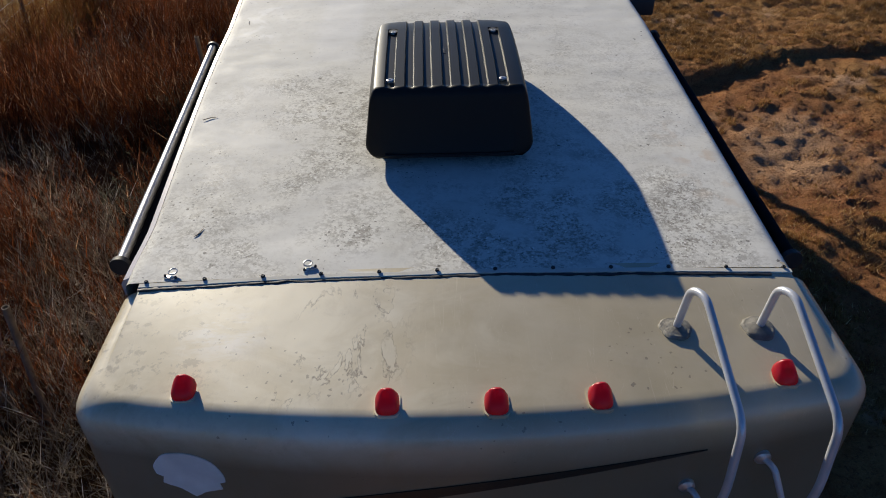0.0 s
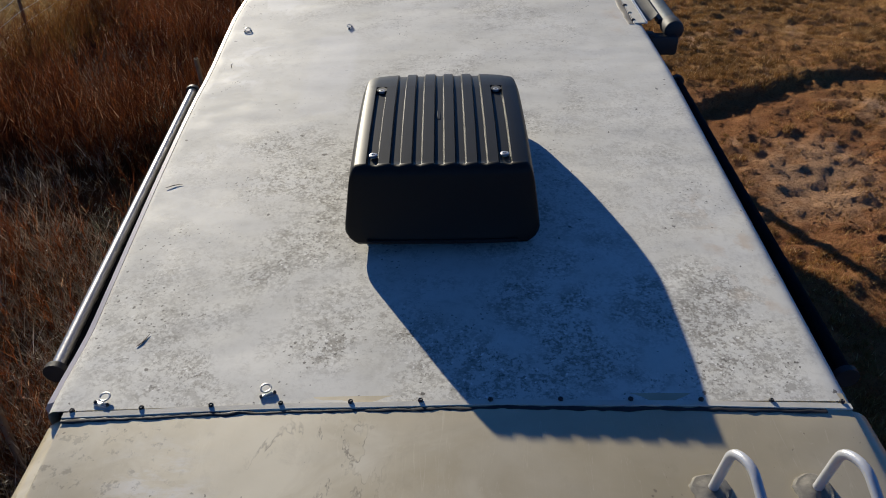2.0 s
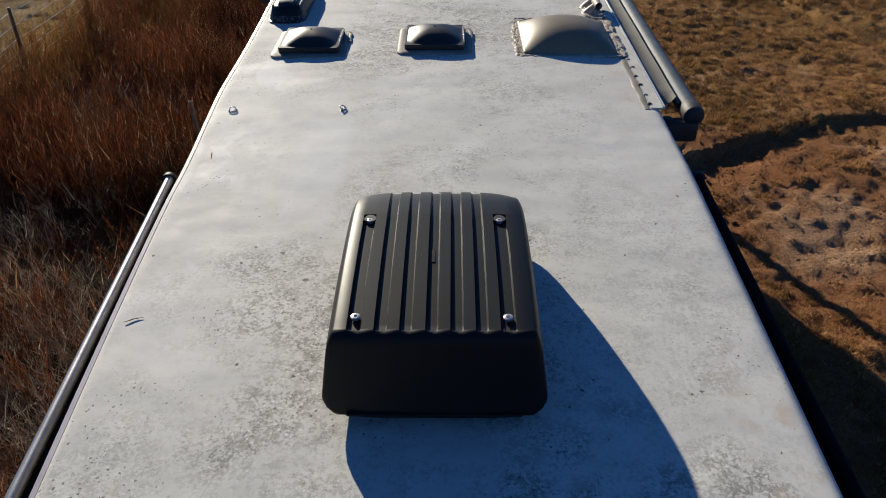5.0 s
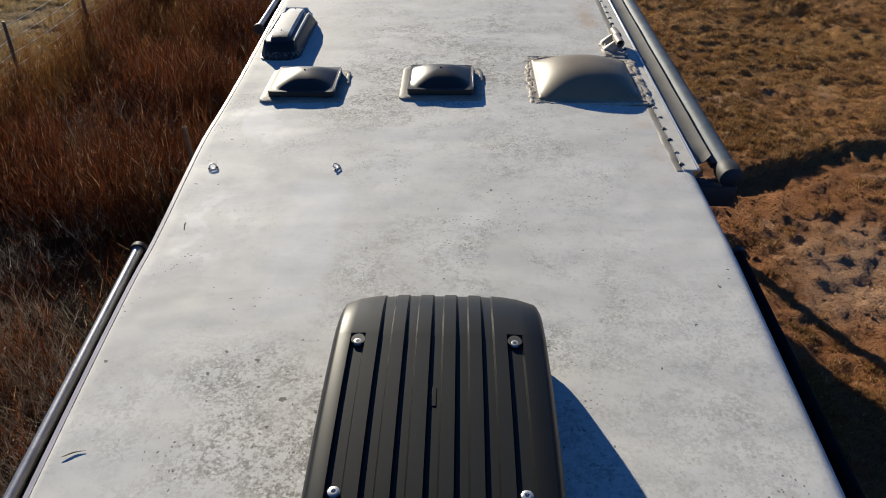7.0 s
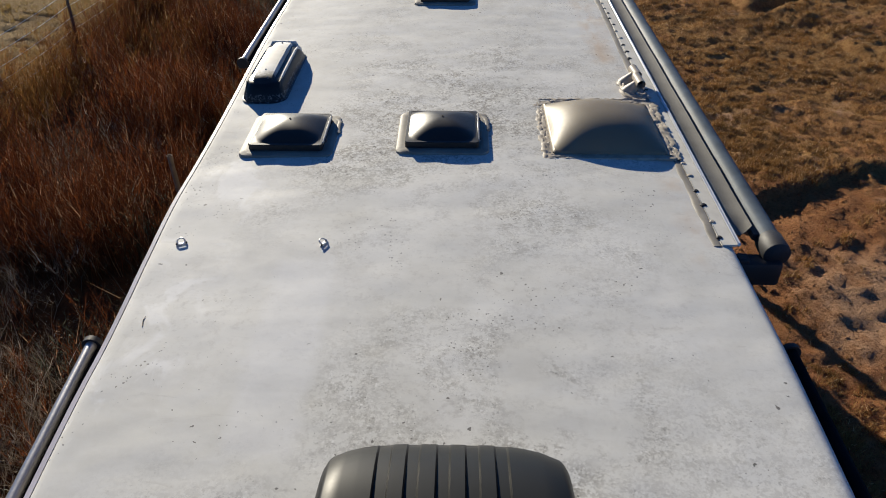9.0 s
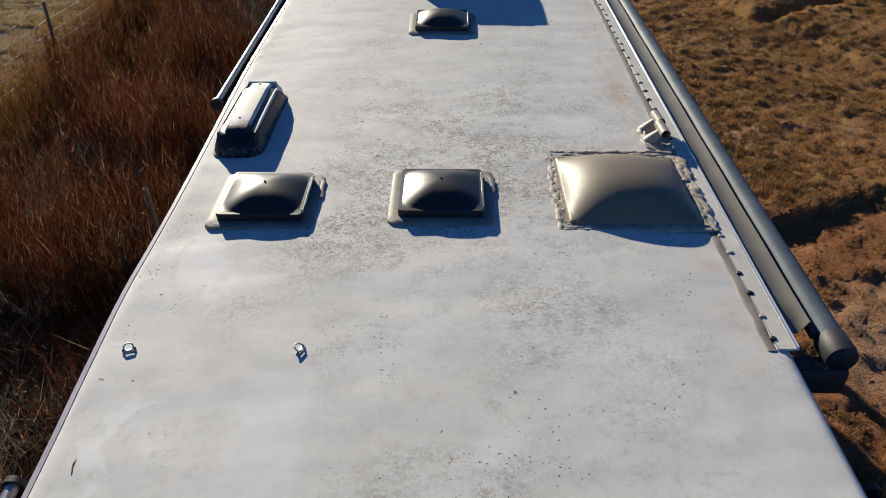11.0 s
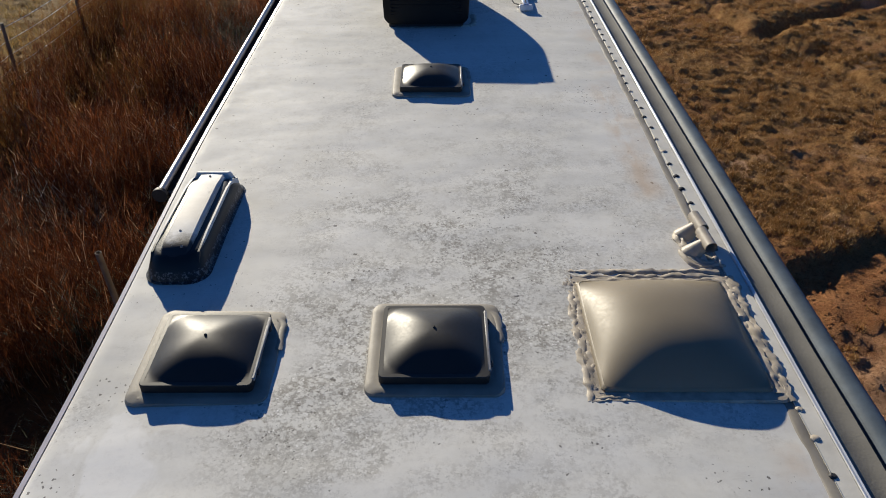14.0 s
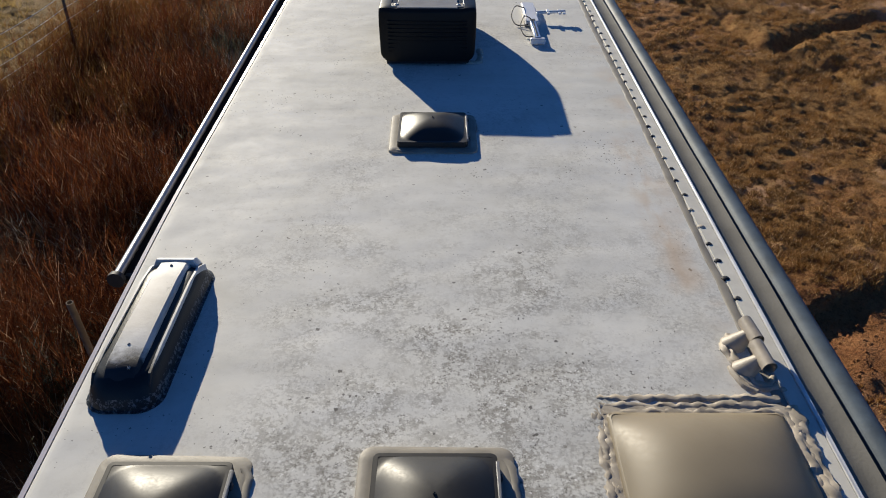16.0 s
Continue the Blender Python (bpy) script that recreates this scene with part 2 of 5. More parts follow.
def ground_material():
    n = Nodes("dry red earth with thin grass")
    big = n.noise(0.32, 6, 0.6, distort=0.7)
    mid = n.noise(2.2, 6, 0.65)
    fine = n.noise(24, 6, 0.75)
    crumb = n.noise(75, 4, 0.7)
    soil = n.mix(n.ramp(mid, (0.3, 0.0), (0.7, 1.0)), (0.25, 0.088, 0.035), (0.46, 0.215, 0.093))
    straw = n.mix(n.ramp(n.noise(7, 5, 0.7), (0.35, 0.0), (0.65, 1.0)), (0.24, 0.115, 0.038), (0.46, 0.265, 0.098))
    beyond = n.box(-40, 80, 10.3, 120, 1.6, 1.2)
    grown = n.math("MINIMUM", n.math("ADD", n.ramp(big, (0.44, 0.0), (0.58, 0.8)), n.math("MULTIPLY", beyond, 0.55)), 1.0)
    col = n.mix(grown, soil, straw)
    turned = n.math("MULTIPLY", n.box(1.5, 6.6, 5.3, 10.0, 0.9, 0.9), 0.7)
    col = n.mix(turned, col, n.mix(n.ramp(mid, (0.3, 0.0), (0.7, 1.0)), (0.22, 0.075, 0.03), (0.42, 0.185, 0.085)))
    bare = n.ramp(n.noise(0.6, 5, 0.6), (0.58, 0.0), (0.66, 1.0))
    clay = n.math("MULTIPLY", n.box(4.3, 5.75, 6.2, 7.95, 0.7, 1.1), n.ramp(n.noise(1.4, 4), (0.32, 0.0), (0.44, 1.0)))
    col = n.mix(n.math("MULTIPLY", n.math("MAXIMUM", bare, clay), 0.8), col, (0.60, 0.37, 0.225))
    green = n.ramp(n.noise(0.8, 5, 0.6, n.stretch(1, 1.3, 1)), (0.62, 0.0), (0.74, 1.0))
    col = n.mix(n.math("MULTIPLY", green, 0.45), col, (0.12, 0.11, 0.04))
    col = n.mix(n.math("MULTIPLY", n.ramp(fine, (0.36, 1.0), (0.50, 0.0)), 0.66), col, (0.075, 0.036, 0.016))
    col = n.mix(n.math("MULTIPLY", n.ramp(crumb, (0.52, 0.0), (0.70, 1.0)), 0.5), col, (0.58, 0.355, 0.18))
    field = n.math("MULTIPLY", n.box(-900, -7.6, -900, 900, 0.8, 0.8), 0.85)
    col = n.mix(field, col, n.mix(n.ramp(fine, (0.35, 0.0), (0.65, 1.0)), (0.15, 0.10, 0.045), (0.42, 0.30, 0.14)))
    # ground under the brush painted near-black to deepen the shaded gaps
    brush_shade = n.math("MULTIPLY", n.box(-7.2, -1.2, -12, 32, 0.8, 0.8), 0.85)
    col = n.mix(brush_shade, col, n.mix(fine, (0.018, 0.011, 0.007), (0.08, 0.043, 0.025)))
    relief = n.math("ADD", n.math("MULTIPLY", fine, 1.4), n.math("ADD", n.math("MULTIPLY", mid, 1.2), n.math("MULTIPLY", crumb, 0.35)))
    return n.set(col, 0.95, 0.0, relief, 1.0, 0.05, 0.08)


def stalk_material(name, low, high, pale, glow=0.5):
    n = Nodes(name)
    info = n.tree.nodes.new("ShaderNodeNewGeometry")
    rnd = info.outputs["Random Per Island"]
    patch = n.noise(0.45, 3, 0.5)
    col = n.mix(rnd, low, high)
    col = n.mix(n.ramp(patch, (0.42, 0.0), (0.62, 0.6)), col, tuple(0.55 * c for c in low))
    col = n.mix(n.ramp(rnd, (0.93, 0.0), (0.98, 1.0)), col, pale)
    n.set(col, 0.7, 0.0, None, spec=0.25)
    thin = n.tree.nodes.new("ShaderNodeBsdfTranslucent")
    n.link(col, thin.inputs[0])
    both = n.tree.nodes.new("ShaderNodeMixShader")
    both.inputs[0].default_value = glow
    n.link(n.bsdf.outputs[0], both.inputs[1])
    n.link(thin.outputs[0], both.inputs[2])
    n.link(both.outputs[0], n.tree.nodes["Material Output"].inputs[0])
    return n.mat


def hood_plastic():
    """Black moulded plastic, its upward faces coloured paler for the light they catch."""
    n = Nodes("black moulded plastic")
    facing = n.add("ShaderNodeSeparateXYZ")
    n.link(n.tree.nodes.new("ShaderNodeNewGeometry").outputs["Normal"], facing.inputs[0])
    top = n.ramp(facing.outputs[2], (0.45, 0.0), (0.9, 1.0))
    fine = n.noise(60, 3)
    # top light put into the colour: faces turned upward are mixed paler
    dust_or_light = n.math("MULTIPLY", top, n.math("ADD", n.math("MULTIPLY", n.noise(3.5, 4), 0.5), 0.5))
    col = n.mix(dust_or_light, n.mix(n.noise(9, 4), (0.0042, 0.0046, 0.0045), (0.0060, 0.0064, 0.0063)), (0.0185, 0.0200, 0.0195))
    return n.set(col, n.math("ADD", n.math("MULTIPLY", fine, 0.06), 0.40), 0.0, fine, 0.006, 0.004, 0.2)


M_ROOF = roof_material()
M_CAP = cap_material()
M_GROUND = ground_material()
M_BRUSH = stalk_material("red-brown dry stalks", (0.044, 0.013, 0.006), (0.36, 0.108, 0.033), (0.62, 0.40, 0.24), 0.36)
M_TWIG = stalk_material("grey bare twigs", (0.15, 0.11, 0.08), (0.50, 0.41, 0.31), (0.78, 0.72, 0.62), 0.2)
M_GRASS = stalk_material("dry straw grass", (0.28, 0.145, 0.048), (0.58, 0.335, 0.12), (0.70, 0.50, 0.27), 0.25)
M_FARGRASS = stalk_material("pale yellow grass", (0.26, 0.165, 0.05), (0.50, 0.35, 0.125), (0.60, 0.48, 0.26))
M_PALETWIG = stalk_material("pale dead twigs", (0.34, 0.27, 0.20), (0.66, 0.57, 0.46), (0.85, 0.80, 0.72), 0.1)
M_SAGE = stalk_material("grey-green sage leaves", (0.055, 0.06, 0.04), (0.17, 0.17, 0.125), (0.36, 0.35, 0.29))
M_GOLD = stalk_material("golden weeds brightened for sunlight", (0.15, 0.062, 0.018), (0.48, 0.24, 0.065), (0.72, 0.52, 0.30), 0.40)
M_WALL = worn("tan painted side panel", (0.42, 0.37, 0.28), 0.35, vary=0.12, scale=3)
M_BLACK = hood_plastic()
M_SMOKE = worn("smoked grey plastic", (0.0185, 0.0178, 0.0165), 0.47, vary=0.12, dust_or_light=0.10, dust_colour=(0.05, 0.049, 0.045), bump=0.008, scale=6, spec=0.44)


def bronze_material():
    """Tinted acrylic that lets a little light through."""
    mat = worn("bronze tinted acrylic", (0.25, 0.205, 0.135), 0.50, vary=0.08, dust_or_light=0.2, dust_colour=(0.30, 0.26, 0.185), bump=0.008, scale=4, spec=0.5)
    tree = mat.node_tree
    thin = tree.nodes.new("ShaderNodeBsdfTranslucent")
    thin.inputs[0].default_value = (0.27, 0.19, 0.10, 1)
    both = tree.nodes.new("ShaderNodeMixShader")
    both.inputs[0].default_value = 0.12
    tree.links.new(tree.nodes["Principled BSDF"].outputs[0], both.inputs[1])
    tree.links.new(thin.outputs[0], both.inputs[2])
    tree.links.new(both.outputs[0], tree.nodes["Material Output"].inputs[0])
    return mat


M_BRONZE = bronze_material()
M_SEALANT = worn("lumpy beige sealant", (0.41, 0.355, 0.275), 0.6, vary=0.35, scale=16, bump=0.14)
M_CAULK = worn("smooth beige caulk", (0.265, 0.24, 0.195), 0.6, vary=0.25, scale=9, bump=0.06)
M_GREYSEAL = worn("grey painted flange", (0.43, 0.395, 0.325), 0.65, vary=0.28, scale=12, bump=0.4)
M_PUTTY = worn("dark weathered putty", (0.20, 0.185, 0.155), 0.65, vary=0.4, scale=30, bump=0.6)
M_HINGE = worn("grey hinge strip", (0.22, 0.22, 0.22), 0.4, vary=0.3, scale=20)
M_LIGHTSTRIP = worn("pale painted rail", (0.62, 0.60, 0.53), 0.7, vary=0.15, scale=7, spec=0.2)
M_GREYTOP = worn("grey plastic with glare in its colour", (0.20, 0.20, 0.195), 0.5, vary=0.25, scale=7, dust_or_light=0.3)
M_ALU = worn("dull aluminium", (0.62, 0.63, 0.64), 0.34, 0.85, vary=0.15, scale=12)
M_TUBE = worn("satin white-grey tube", (0.60, 0.61, 0.63), 0.32, 0.35, vary=0.12, scale=10)
M_WHITE = worn("white aluminium trim", (0.74, 0.74, 0.74), 0.35, 0.1, vary=0.1)
M_STEEL = worn("zinc screw head", (0.52, 0.52, 0.51), 0.38, 0.7, vary=0.3, scale=40)
M_FABRIC = worn("grey vinyl awning cloth", (0.155, 0.148, 0.128), 0.7, vary=0.16, scale=6, bump=0.25, spec=0.3)
M_ROLLER = worn("blue-grey awning roller cloth", (0.075, 0.10, 0.125), 0.6, vary=0.3, scale=8, spec=0.25)
M_DARK = worn("black rubber", (0.02, 0.02, 0.022), 0.6, vary=0.3)
M_EDGETRIM = worn("lilac-grey edge trim", (0.40, 0.375, 0.41), 0.42, vary=0.15, scale=6, spec=0.45)
M_RAILTUBE = worn("dull silver aluminium", (0.36, 0.36, 0.37), 0.36, 0.75, vary=0.2)
M_TOPPER = worn("near-black topper shade", (0.012, 0.0125, 0.015), 0.9, vary=0.3, spec=0.05)
M_PIPE = worn("cream plastic pipe", (0.40, 0.345, 0.27), 0.5, vary=0.2, scale=20)
M_POST = worn("rusty pipe", (0.17, 0.12, 0.085), 0.75, vary=0.4, scale=8, bump=0.5)
M_STRIPE = worn("dark brown decal", (0.035, 0.026, 0.02), 0.35, vary=0.2)
M_PALE = worn("pale grey sticker", (0.74, 0.75, 0.72), 0.5, vary=0.12)
M_WIRE = worn("galvanised wire", (0.62, 0.61, 0.58), 0.4, 0.3)


def red_material():
    n = Nodes("red lens")
    n.set(n.mix(n.noise(30, 3), (0.36, 0.006, 0.016), (0.50, 0.012, 0.03)), 0.35)
    thin = n.tree.nodes.new("ShaderNodeBsdfTranslucent")
    thin.inputs[0].default_value = (0.85, 0.02, 0.05, 1)
    both = n.tree.nodes.new("ShaderNodeMixShader")
    both.inputs[0].default_value = 0.35
    n.link(n.bsdf.outputs[0], both.inputs[1])
    n.link(thin.outputs[0], both.inputs[2])
    n.link(both.outputs[0], n.tree.nodes["Material Output"].inputs[0])
    return n.mat


def fridge_material():
    """Chalky white plastic, black overspray at the rear end and in smudges, a beige stain."""
    n = Nodes("white plastic with black overspray")
    col = n.mix(n.ramp(n.noise(9, 4), (0.35, 0.0), (0.65, 1.0)), (0.50, 0.50, 0.48), (0.66, 0.66, 0.64))
    _, y, _ = n.xyz()
    end = n.math("MULTIPLY", n.math("SUBTRACT", 4.70, y), 11.0)
    spray = n.math("MINIMUM", n.math("MAXIMUM", n.math("ADD", end, n.math("MULTIPLY", n.math("SUBTRACT", n.noise(16, 5, 0.7), 0.5), 2.6)), 0.0), 1.0)
    smudge = n.ramp(n.noise(11, 5, 0.7, n.stretch(1, 0.5, 1)), (0.62, 0.0), (0.74, 0.7))
    stain = n.math("MULTIPLY", n.box(-1.22, -1.05, 4.75, 5.1, 0.12, 0.1), 0.35)
    col = n.mix(stain, col, (0.46, 0.38, 0.27))
    col = n.mix(n.math("MAXIMUM", spray, smudge), col, (0.022, 0.023, 0.026))
    return n.set(col, 0.6, 0.0, n.noise(90, 3), 0.2, 0.003, 0.4)


M_FRIDGE = fridge_material()
M_RED = red_material()

# ---- mesh helpers ----
H = 3.75


def empty(name, x, y, z, label, category, group="", kind=""):
    ob = new(name)
    ob.matrix_world = pose(x, y, z)
    ob.empty_display_size = 0.1
    return tagged(ob, label, category, group, kind)


def finish(me, material, smooth=True, angle=40):
    me.materials.append(material)
    if smooth:
        me.shade_smooth()
        me.set_sharp_from_angle(angle=radians(angle))
    return me


def part(name, bm, material, parent=None, label="", smooth=True, angle=40):
    """Links a bmesh, in world coordinates, as one mesh object, under a thing or a part."""
    me = bpy.data.meshes.new(name)
    bmesh.ops.recalc_face_normals(bm, faces=bm.faces)
    bm.to_mesh(me)
    bm.free()
    finish(me, material, smooth, angle)
    ob = new(name, me)
    if parent is not None:
        bpy.context.view_layer.update()
        ob.parent = parent
        ob.matrix_parent_inverse = parent.matrix_world.inverted()
    return tagged(ob, label)


def raw(name, verts, faces, material, parent=None, label="", smooth=False):
    me = bpy.data.meshes.new(name)
    me.from_pydata(verts, [], faces)
    finish(me, material, smooth)
    ob = new(name, me)
    if parent is not None:
        bpy.context.view_layer.update()
        ob.parent = parent
        ob.matrix_parent_inverse = parent.matrix_world.inverted()
    return tagged(ob, label)


def block(bm, x0, x1, y0, y1, z0, z1, bevel=0.0, segs=1, m=None):
    made = bmesh.ops.create_cube(bm, size=1.0)["verts"]
    t = pose((x0 + x1) / 2, (y0 + y1) / 2, (z0 + z1) / 2) @ Matrix.Diagonal((x1 - x0, y1 - y0, z1 - z0, 1))
    bmesh.ops.transform(bm, matrix=(m @ t) if m else t, verts=made)
    if bevel:
        edges = {e for v in made for e in v.link_edges}
        bmesh.ops.bevel(bm, geom=list(edges), offset=bevel, segments=segs, affect="EDGES", profile=0.5)
    return bm


def tube(bm, points, radius, sides=12, closed_ends=True):
    """A tube along points; radius may be a list."""
    pts = [Vector(p) for p in points]
    radii = radius if isinstance(radius, (list, tuple)) else [radius] * len(pts)
    rings = []
    side = None
    for i, p in enumerate(pts):
        d = (pts[min(i + 1, len(pts) - 1)] - pts[max(i - 1, 0)]).normalized()
        if side is None:
            side = d.cross(Vector((0, 0, 1)) if abs(d.z) < 0.9 else Vector((1, 0, 0))).normalized()
        side = (side - d * side.dot(d)).normalized()
        up = d.cross(side)
        rings.append([bm.verts.new(p + radii[i] * (math.cos(a) * side + math.sin(a) * up)) for a in (2 * math.pi * k / sides for k in range(sides))])
    for a, b in zip(rings, rings[1:]):
        for k in range(sides):
            bm.faces.new((a[k], a[(k + 1) % sides], b[(k + 1) % sides], b[k]))
    if closed_ends:
        bm.faces.new(rings[0][::-1])
        bm.faces.new(rings[-1])
    return bm


def arc(points, radius=0.05, segs=6):
    """A polyline with its corners rounded."""
    pts = [Vector(p) for p in points]
    out = [pts[0]]
    for a, b, c in zip(pts, pts[1:], pts[2:]):
        r = min(radius, (a - b).length * 0.49, (c - b).length * 0.49)
        p, q = b + (a - b).normalized() * r, b + (c - b).normalized() * r
        out += [p.lerp(b, s).lerp(b.lerp(q, s), s) for s in (k / segs for k in range(segs + 1))]
    return out + [pts[-1]]


def loft(bm, rings, cap=True, closed=True):
    made = [[bm.verts.new(p) for p in ring] for ring in rings]
    n = len(made[0])
    for a, b in zip(made, made[1:]):
        for k in range(n if closed else n - 1):
            bm.faces.new((a[k], a[(k + 1) % n], b[(k + 1) % n], b[k]))
    if cap and closed:
        bm.faces.new(made[0][::-1])
        bm.faces.new(made[-1])
    return made


def rounded(cx, cy, hx, hy, r, z, segs=5):
    """A rounded rectangle's outline at height z."""
    out = []
    for sx, sy, a0 in ((1, 1, 0), (-1, 1, 90), (-1, -1, 180), (1, -1, 270)):
        for k in range(segs + 1):
            a = radians(a0 + 90 * k / segs)
            out.append((cx + sx * (hx - r) + r * math.cos(a), cy + sy * (hy - r) + r * math.sin(a), z))
    return out


def screw(parent, x, y, z, r=0.008, material=None, name="screw"):
    bm = bmesh.new()
    loft(bm, [[(x + q * math.cos(a), y + q * math.sin(a), z + h) for a in (k * math.pi / 5 for k in range(10))] for q, h in ((r, -0.002), (r, 0.003), (r * 0.6, 0.006), (r * 0.3, 0.0045))])
    return part(name, bm, material or M_STEEL, parent)


def lumps(bm, path, width, height, seed, step=0.012, sides=7, wild=1.0):
    """A lumpy bead of sealant along a path."""
    rng = random.Random(seed)
    pts = [Vector(p) for p in path]
    fine = []
    for a, b in zip(pts, pts[1:]):
        k = max(2, int((b - a).length / step))
        fine += [a.lerp(b, i / k) for i in range(k)]
    fine.append(pts[-1])
    rings, w = [], 1.0
    for i, p in enumerate(fine):
        d = (fine[min(i + 1, len(fine) - 1)] - fine[max(i - 1, 0)]).normalized()
        side = d.cross(Vector((0, 0, 1))).normalized()
        w = 0.6 * w + 0.4 * rng.uniform(1 - 0.55 * wild, 1 + 0.6 * wild)
        off = 0.35 * wild * width * noise.noise(p * 23 + Vector((seed, 0, 0)))
        ring = []
        for k in range(sides):
            a = math.pi * k / (sides - 1)
            bump = 1 + 0.35 * wild * noise.noise(Vector((p.x * 60, p.y * 60, k * 0.9 + seed)))
            ring.append(p + side * (off + math.cos(a) * width * 0.5 * w * bump) + Vector((0, 0, math.sin(a) * height * w * bump - 0.002)))
        rings.append(ring)
    loft(bm, rings, cap=False, closed=False)
    return bm
# ---- ground ----
FRONT = 10.85
LEFT, RIGHT = -1.30, 1.28


def smoothstep(a, b, v):
    t = min(1.0, max(0.0, (v - a) / (b - a)))
    return t * t * (3 - 2 * t)


def track_line(x):
    """The eroded wheel track on the open side: the brink of its far bank, y for each x."""
    y = np.interp(x, (2.4, 3.2, 3.97, 4.57, 5.1, 5.6, 6.15, 6.85, 8.5, 12.0), (8.2, 8.68, 9.12, 9.45, 9.72, 9.98, 10.18, 10.36, 10.6, 10.8))
    return y + 0.07 * noise.noise(Vector((x * 1.9, 3, 0))) + 0.04 * noise.noise(Vector((x * 6.5, 8, 0)))


GULLIES = (((5.9, 21.4), (6.5, 20.4), (6.86, 18.6), (7.1, 18.0), (7.34, 17.8), (7.83, 17.0), (8.2, 15.5), (8.9, 14.0)), ((7.1, 18.0), (7.68, 18.67), (8.57, 19.3), (10.55, 20.3), (13.5, 21.2)))


def gully_depth(x, y):
    """How deep the winding washouts cut in at a point."""
    x += 0.10 * noise.noise(Vector((x * 1.6, y * 1.6, 21)))
    y += 0.10 * noise.noise(Vector((x * 1.6, y * 1.6, 33)))
    best = 9.0
    for line in GULLIES:
        for (ax, ay), (bx, by) in zip(line, line[1:]):
            t = min(1.0, max(0.0, ((x - ax) * (bx - ax) + (y - ay) * (by - ay)) / ((bx - ax) ** 2 + (by - ay) ** 2)))
            best = min(best, math.hypot(x - ax - t * (bx - ax), y - ay - t * (by - ay)))
    return 0.26 * math.exp(-(best / 0.20) ** 2) - 0.03 * math.exp(-((best - 0.45) / 0.25) ** 2)


def ground_z(x, y):
    p = Vector((x, y, 0))
    far = smoothstep(60, 15, math.hypot(x, y))
    z = 0.12 + 0.10 * noise.noise(p * 0.25) + 0.05 * noise.noise(p * 0.9) * far
    rough = smoothstep(1.5, 3.0, abs(x)) * far
    lump = max(-0.15, noise.noise(p * 4.6) + 0.45 * noise.noise(p * 9.7))
    z += rough * (0.04 * noise.noise(p * 1.3) + 0.03 * noise.noise(p * 2.6) + 0.066 * lump + 0.030 * max(-0.1, noise.noise(p * 11)))
    if 1.5 < x < 18 and y < 14:
        d = y - track_line(x)
        h = (0.135 + 0.02 * smoothstep(3.2, 4.5, x) - 0.075 * smoothstep(4.4, 6.0, x)) * smoothstep(1.6, 2.6, x) * smoothstep(18, 9, x)
        z += h * (0.6 * smoothstep(-0.04, 0.08, d) * smoothstep(4.0, 0.2, d) - 0.5 * smoothstep(-1.25, -0.2, d) * smoothstep(0.06, -0.05, d))
    if x > 4.5 and y > 12:
        z -= gully_depth(x, y)
    if x < -5:
        z += 0.012 * (-5 - x) * smoothstep(-5, -9, x)
    return z


def spread(a, b, fine, reach, grow=1.16):
    """Grid lines: even from a to b, then ever wider out to reach."""
    mid = list(np.arange(a, b, fine))
    out, step, v = [], fine, b
    while v < reach:
        out.append(v)
        step *= grow
        v += step
    out.append(reach)
    low, step, v = [], fine, a
    while v > -reach:
        step *= grow
        v -= step
        low.append(max(v, -reach))
    return low[::-1] + mid + out


gx, gy = spread(-9.0, 11.0, 0.065, 1500), spread(-4.0, 21.0, 0.075, 1500)
verts = [(x, y, ground_z(x, y)) for y in gy for x in gx]
nx = len(gx)
faces = [(j * nx + i, j * nx + i + 1, (j + 1) * nx + i + 1, (j + 1) * nx + i) for j in range(len(gy) - 1) for i in range(nx - 1)]
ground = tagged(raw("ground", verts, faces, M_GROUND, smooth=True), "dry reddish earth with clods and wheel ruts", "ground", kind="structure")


# ---- trailer shell ----
def roof_z(x, y):
    return H - 0.018 * (x / 1.2) ** 2


trailer = empty("travel_trailer", 0, 5.4, 0.1, "long tan travel trailer with a weathered grey-white roof", "trailer")


def left_edge(y):
    return LEFT + 0.155 * min(1.0, max(0.0, 1 - y / 2.2)) ** 1.2 + 0.028 * smoothstep(2.9, 2.2, y) * smoothstep(0.0, 0.4, y) - 0.040 * smoothstep(2.6, 3.5, y) - 0.060 * smoothstep(3.6, 6.2, y)


def right_edge(y):
    return RIGHT - 0.075 * min(1.0, max(0.0, 1 - y / 2.4))


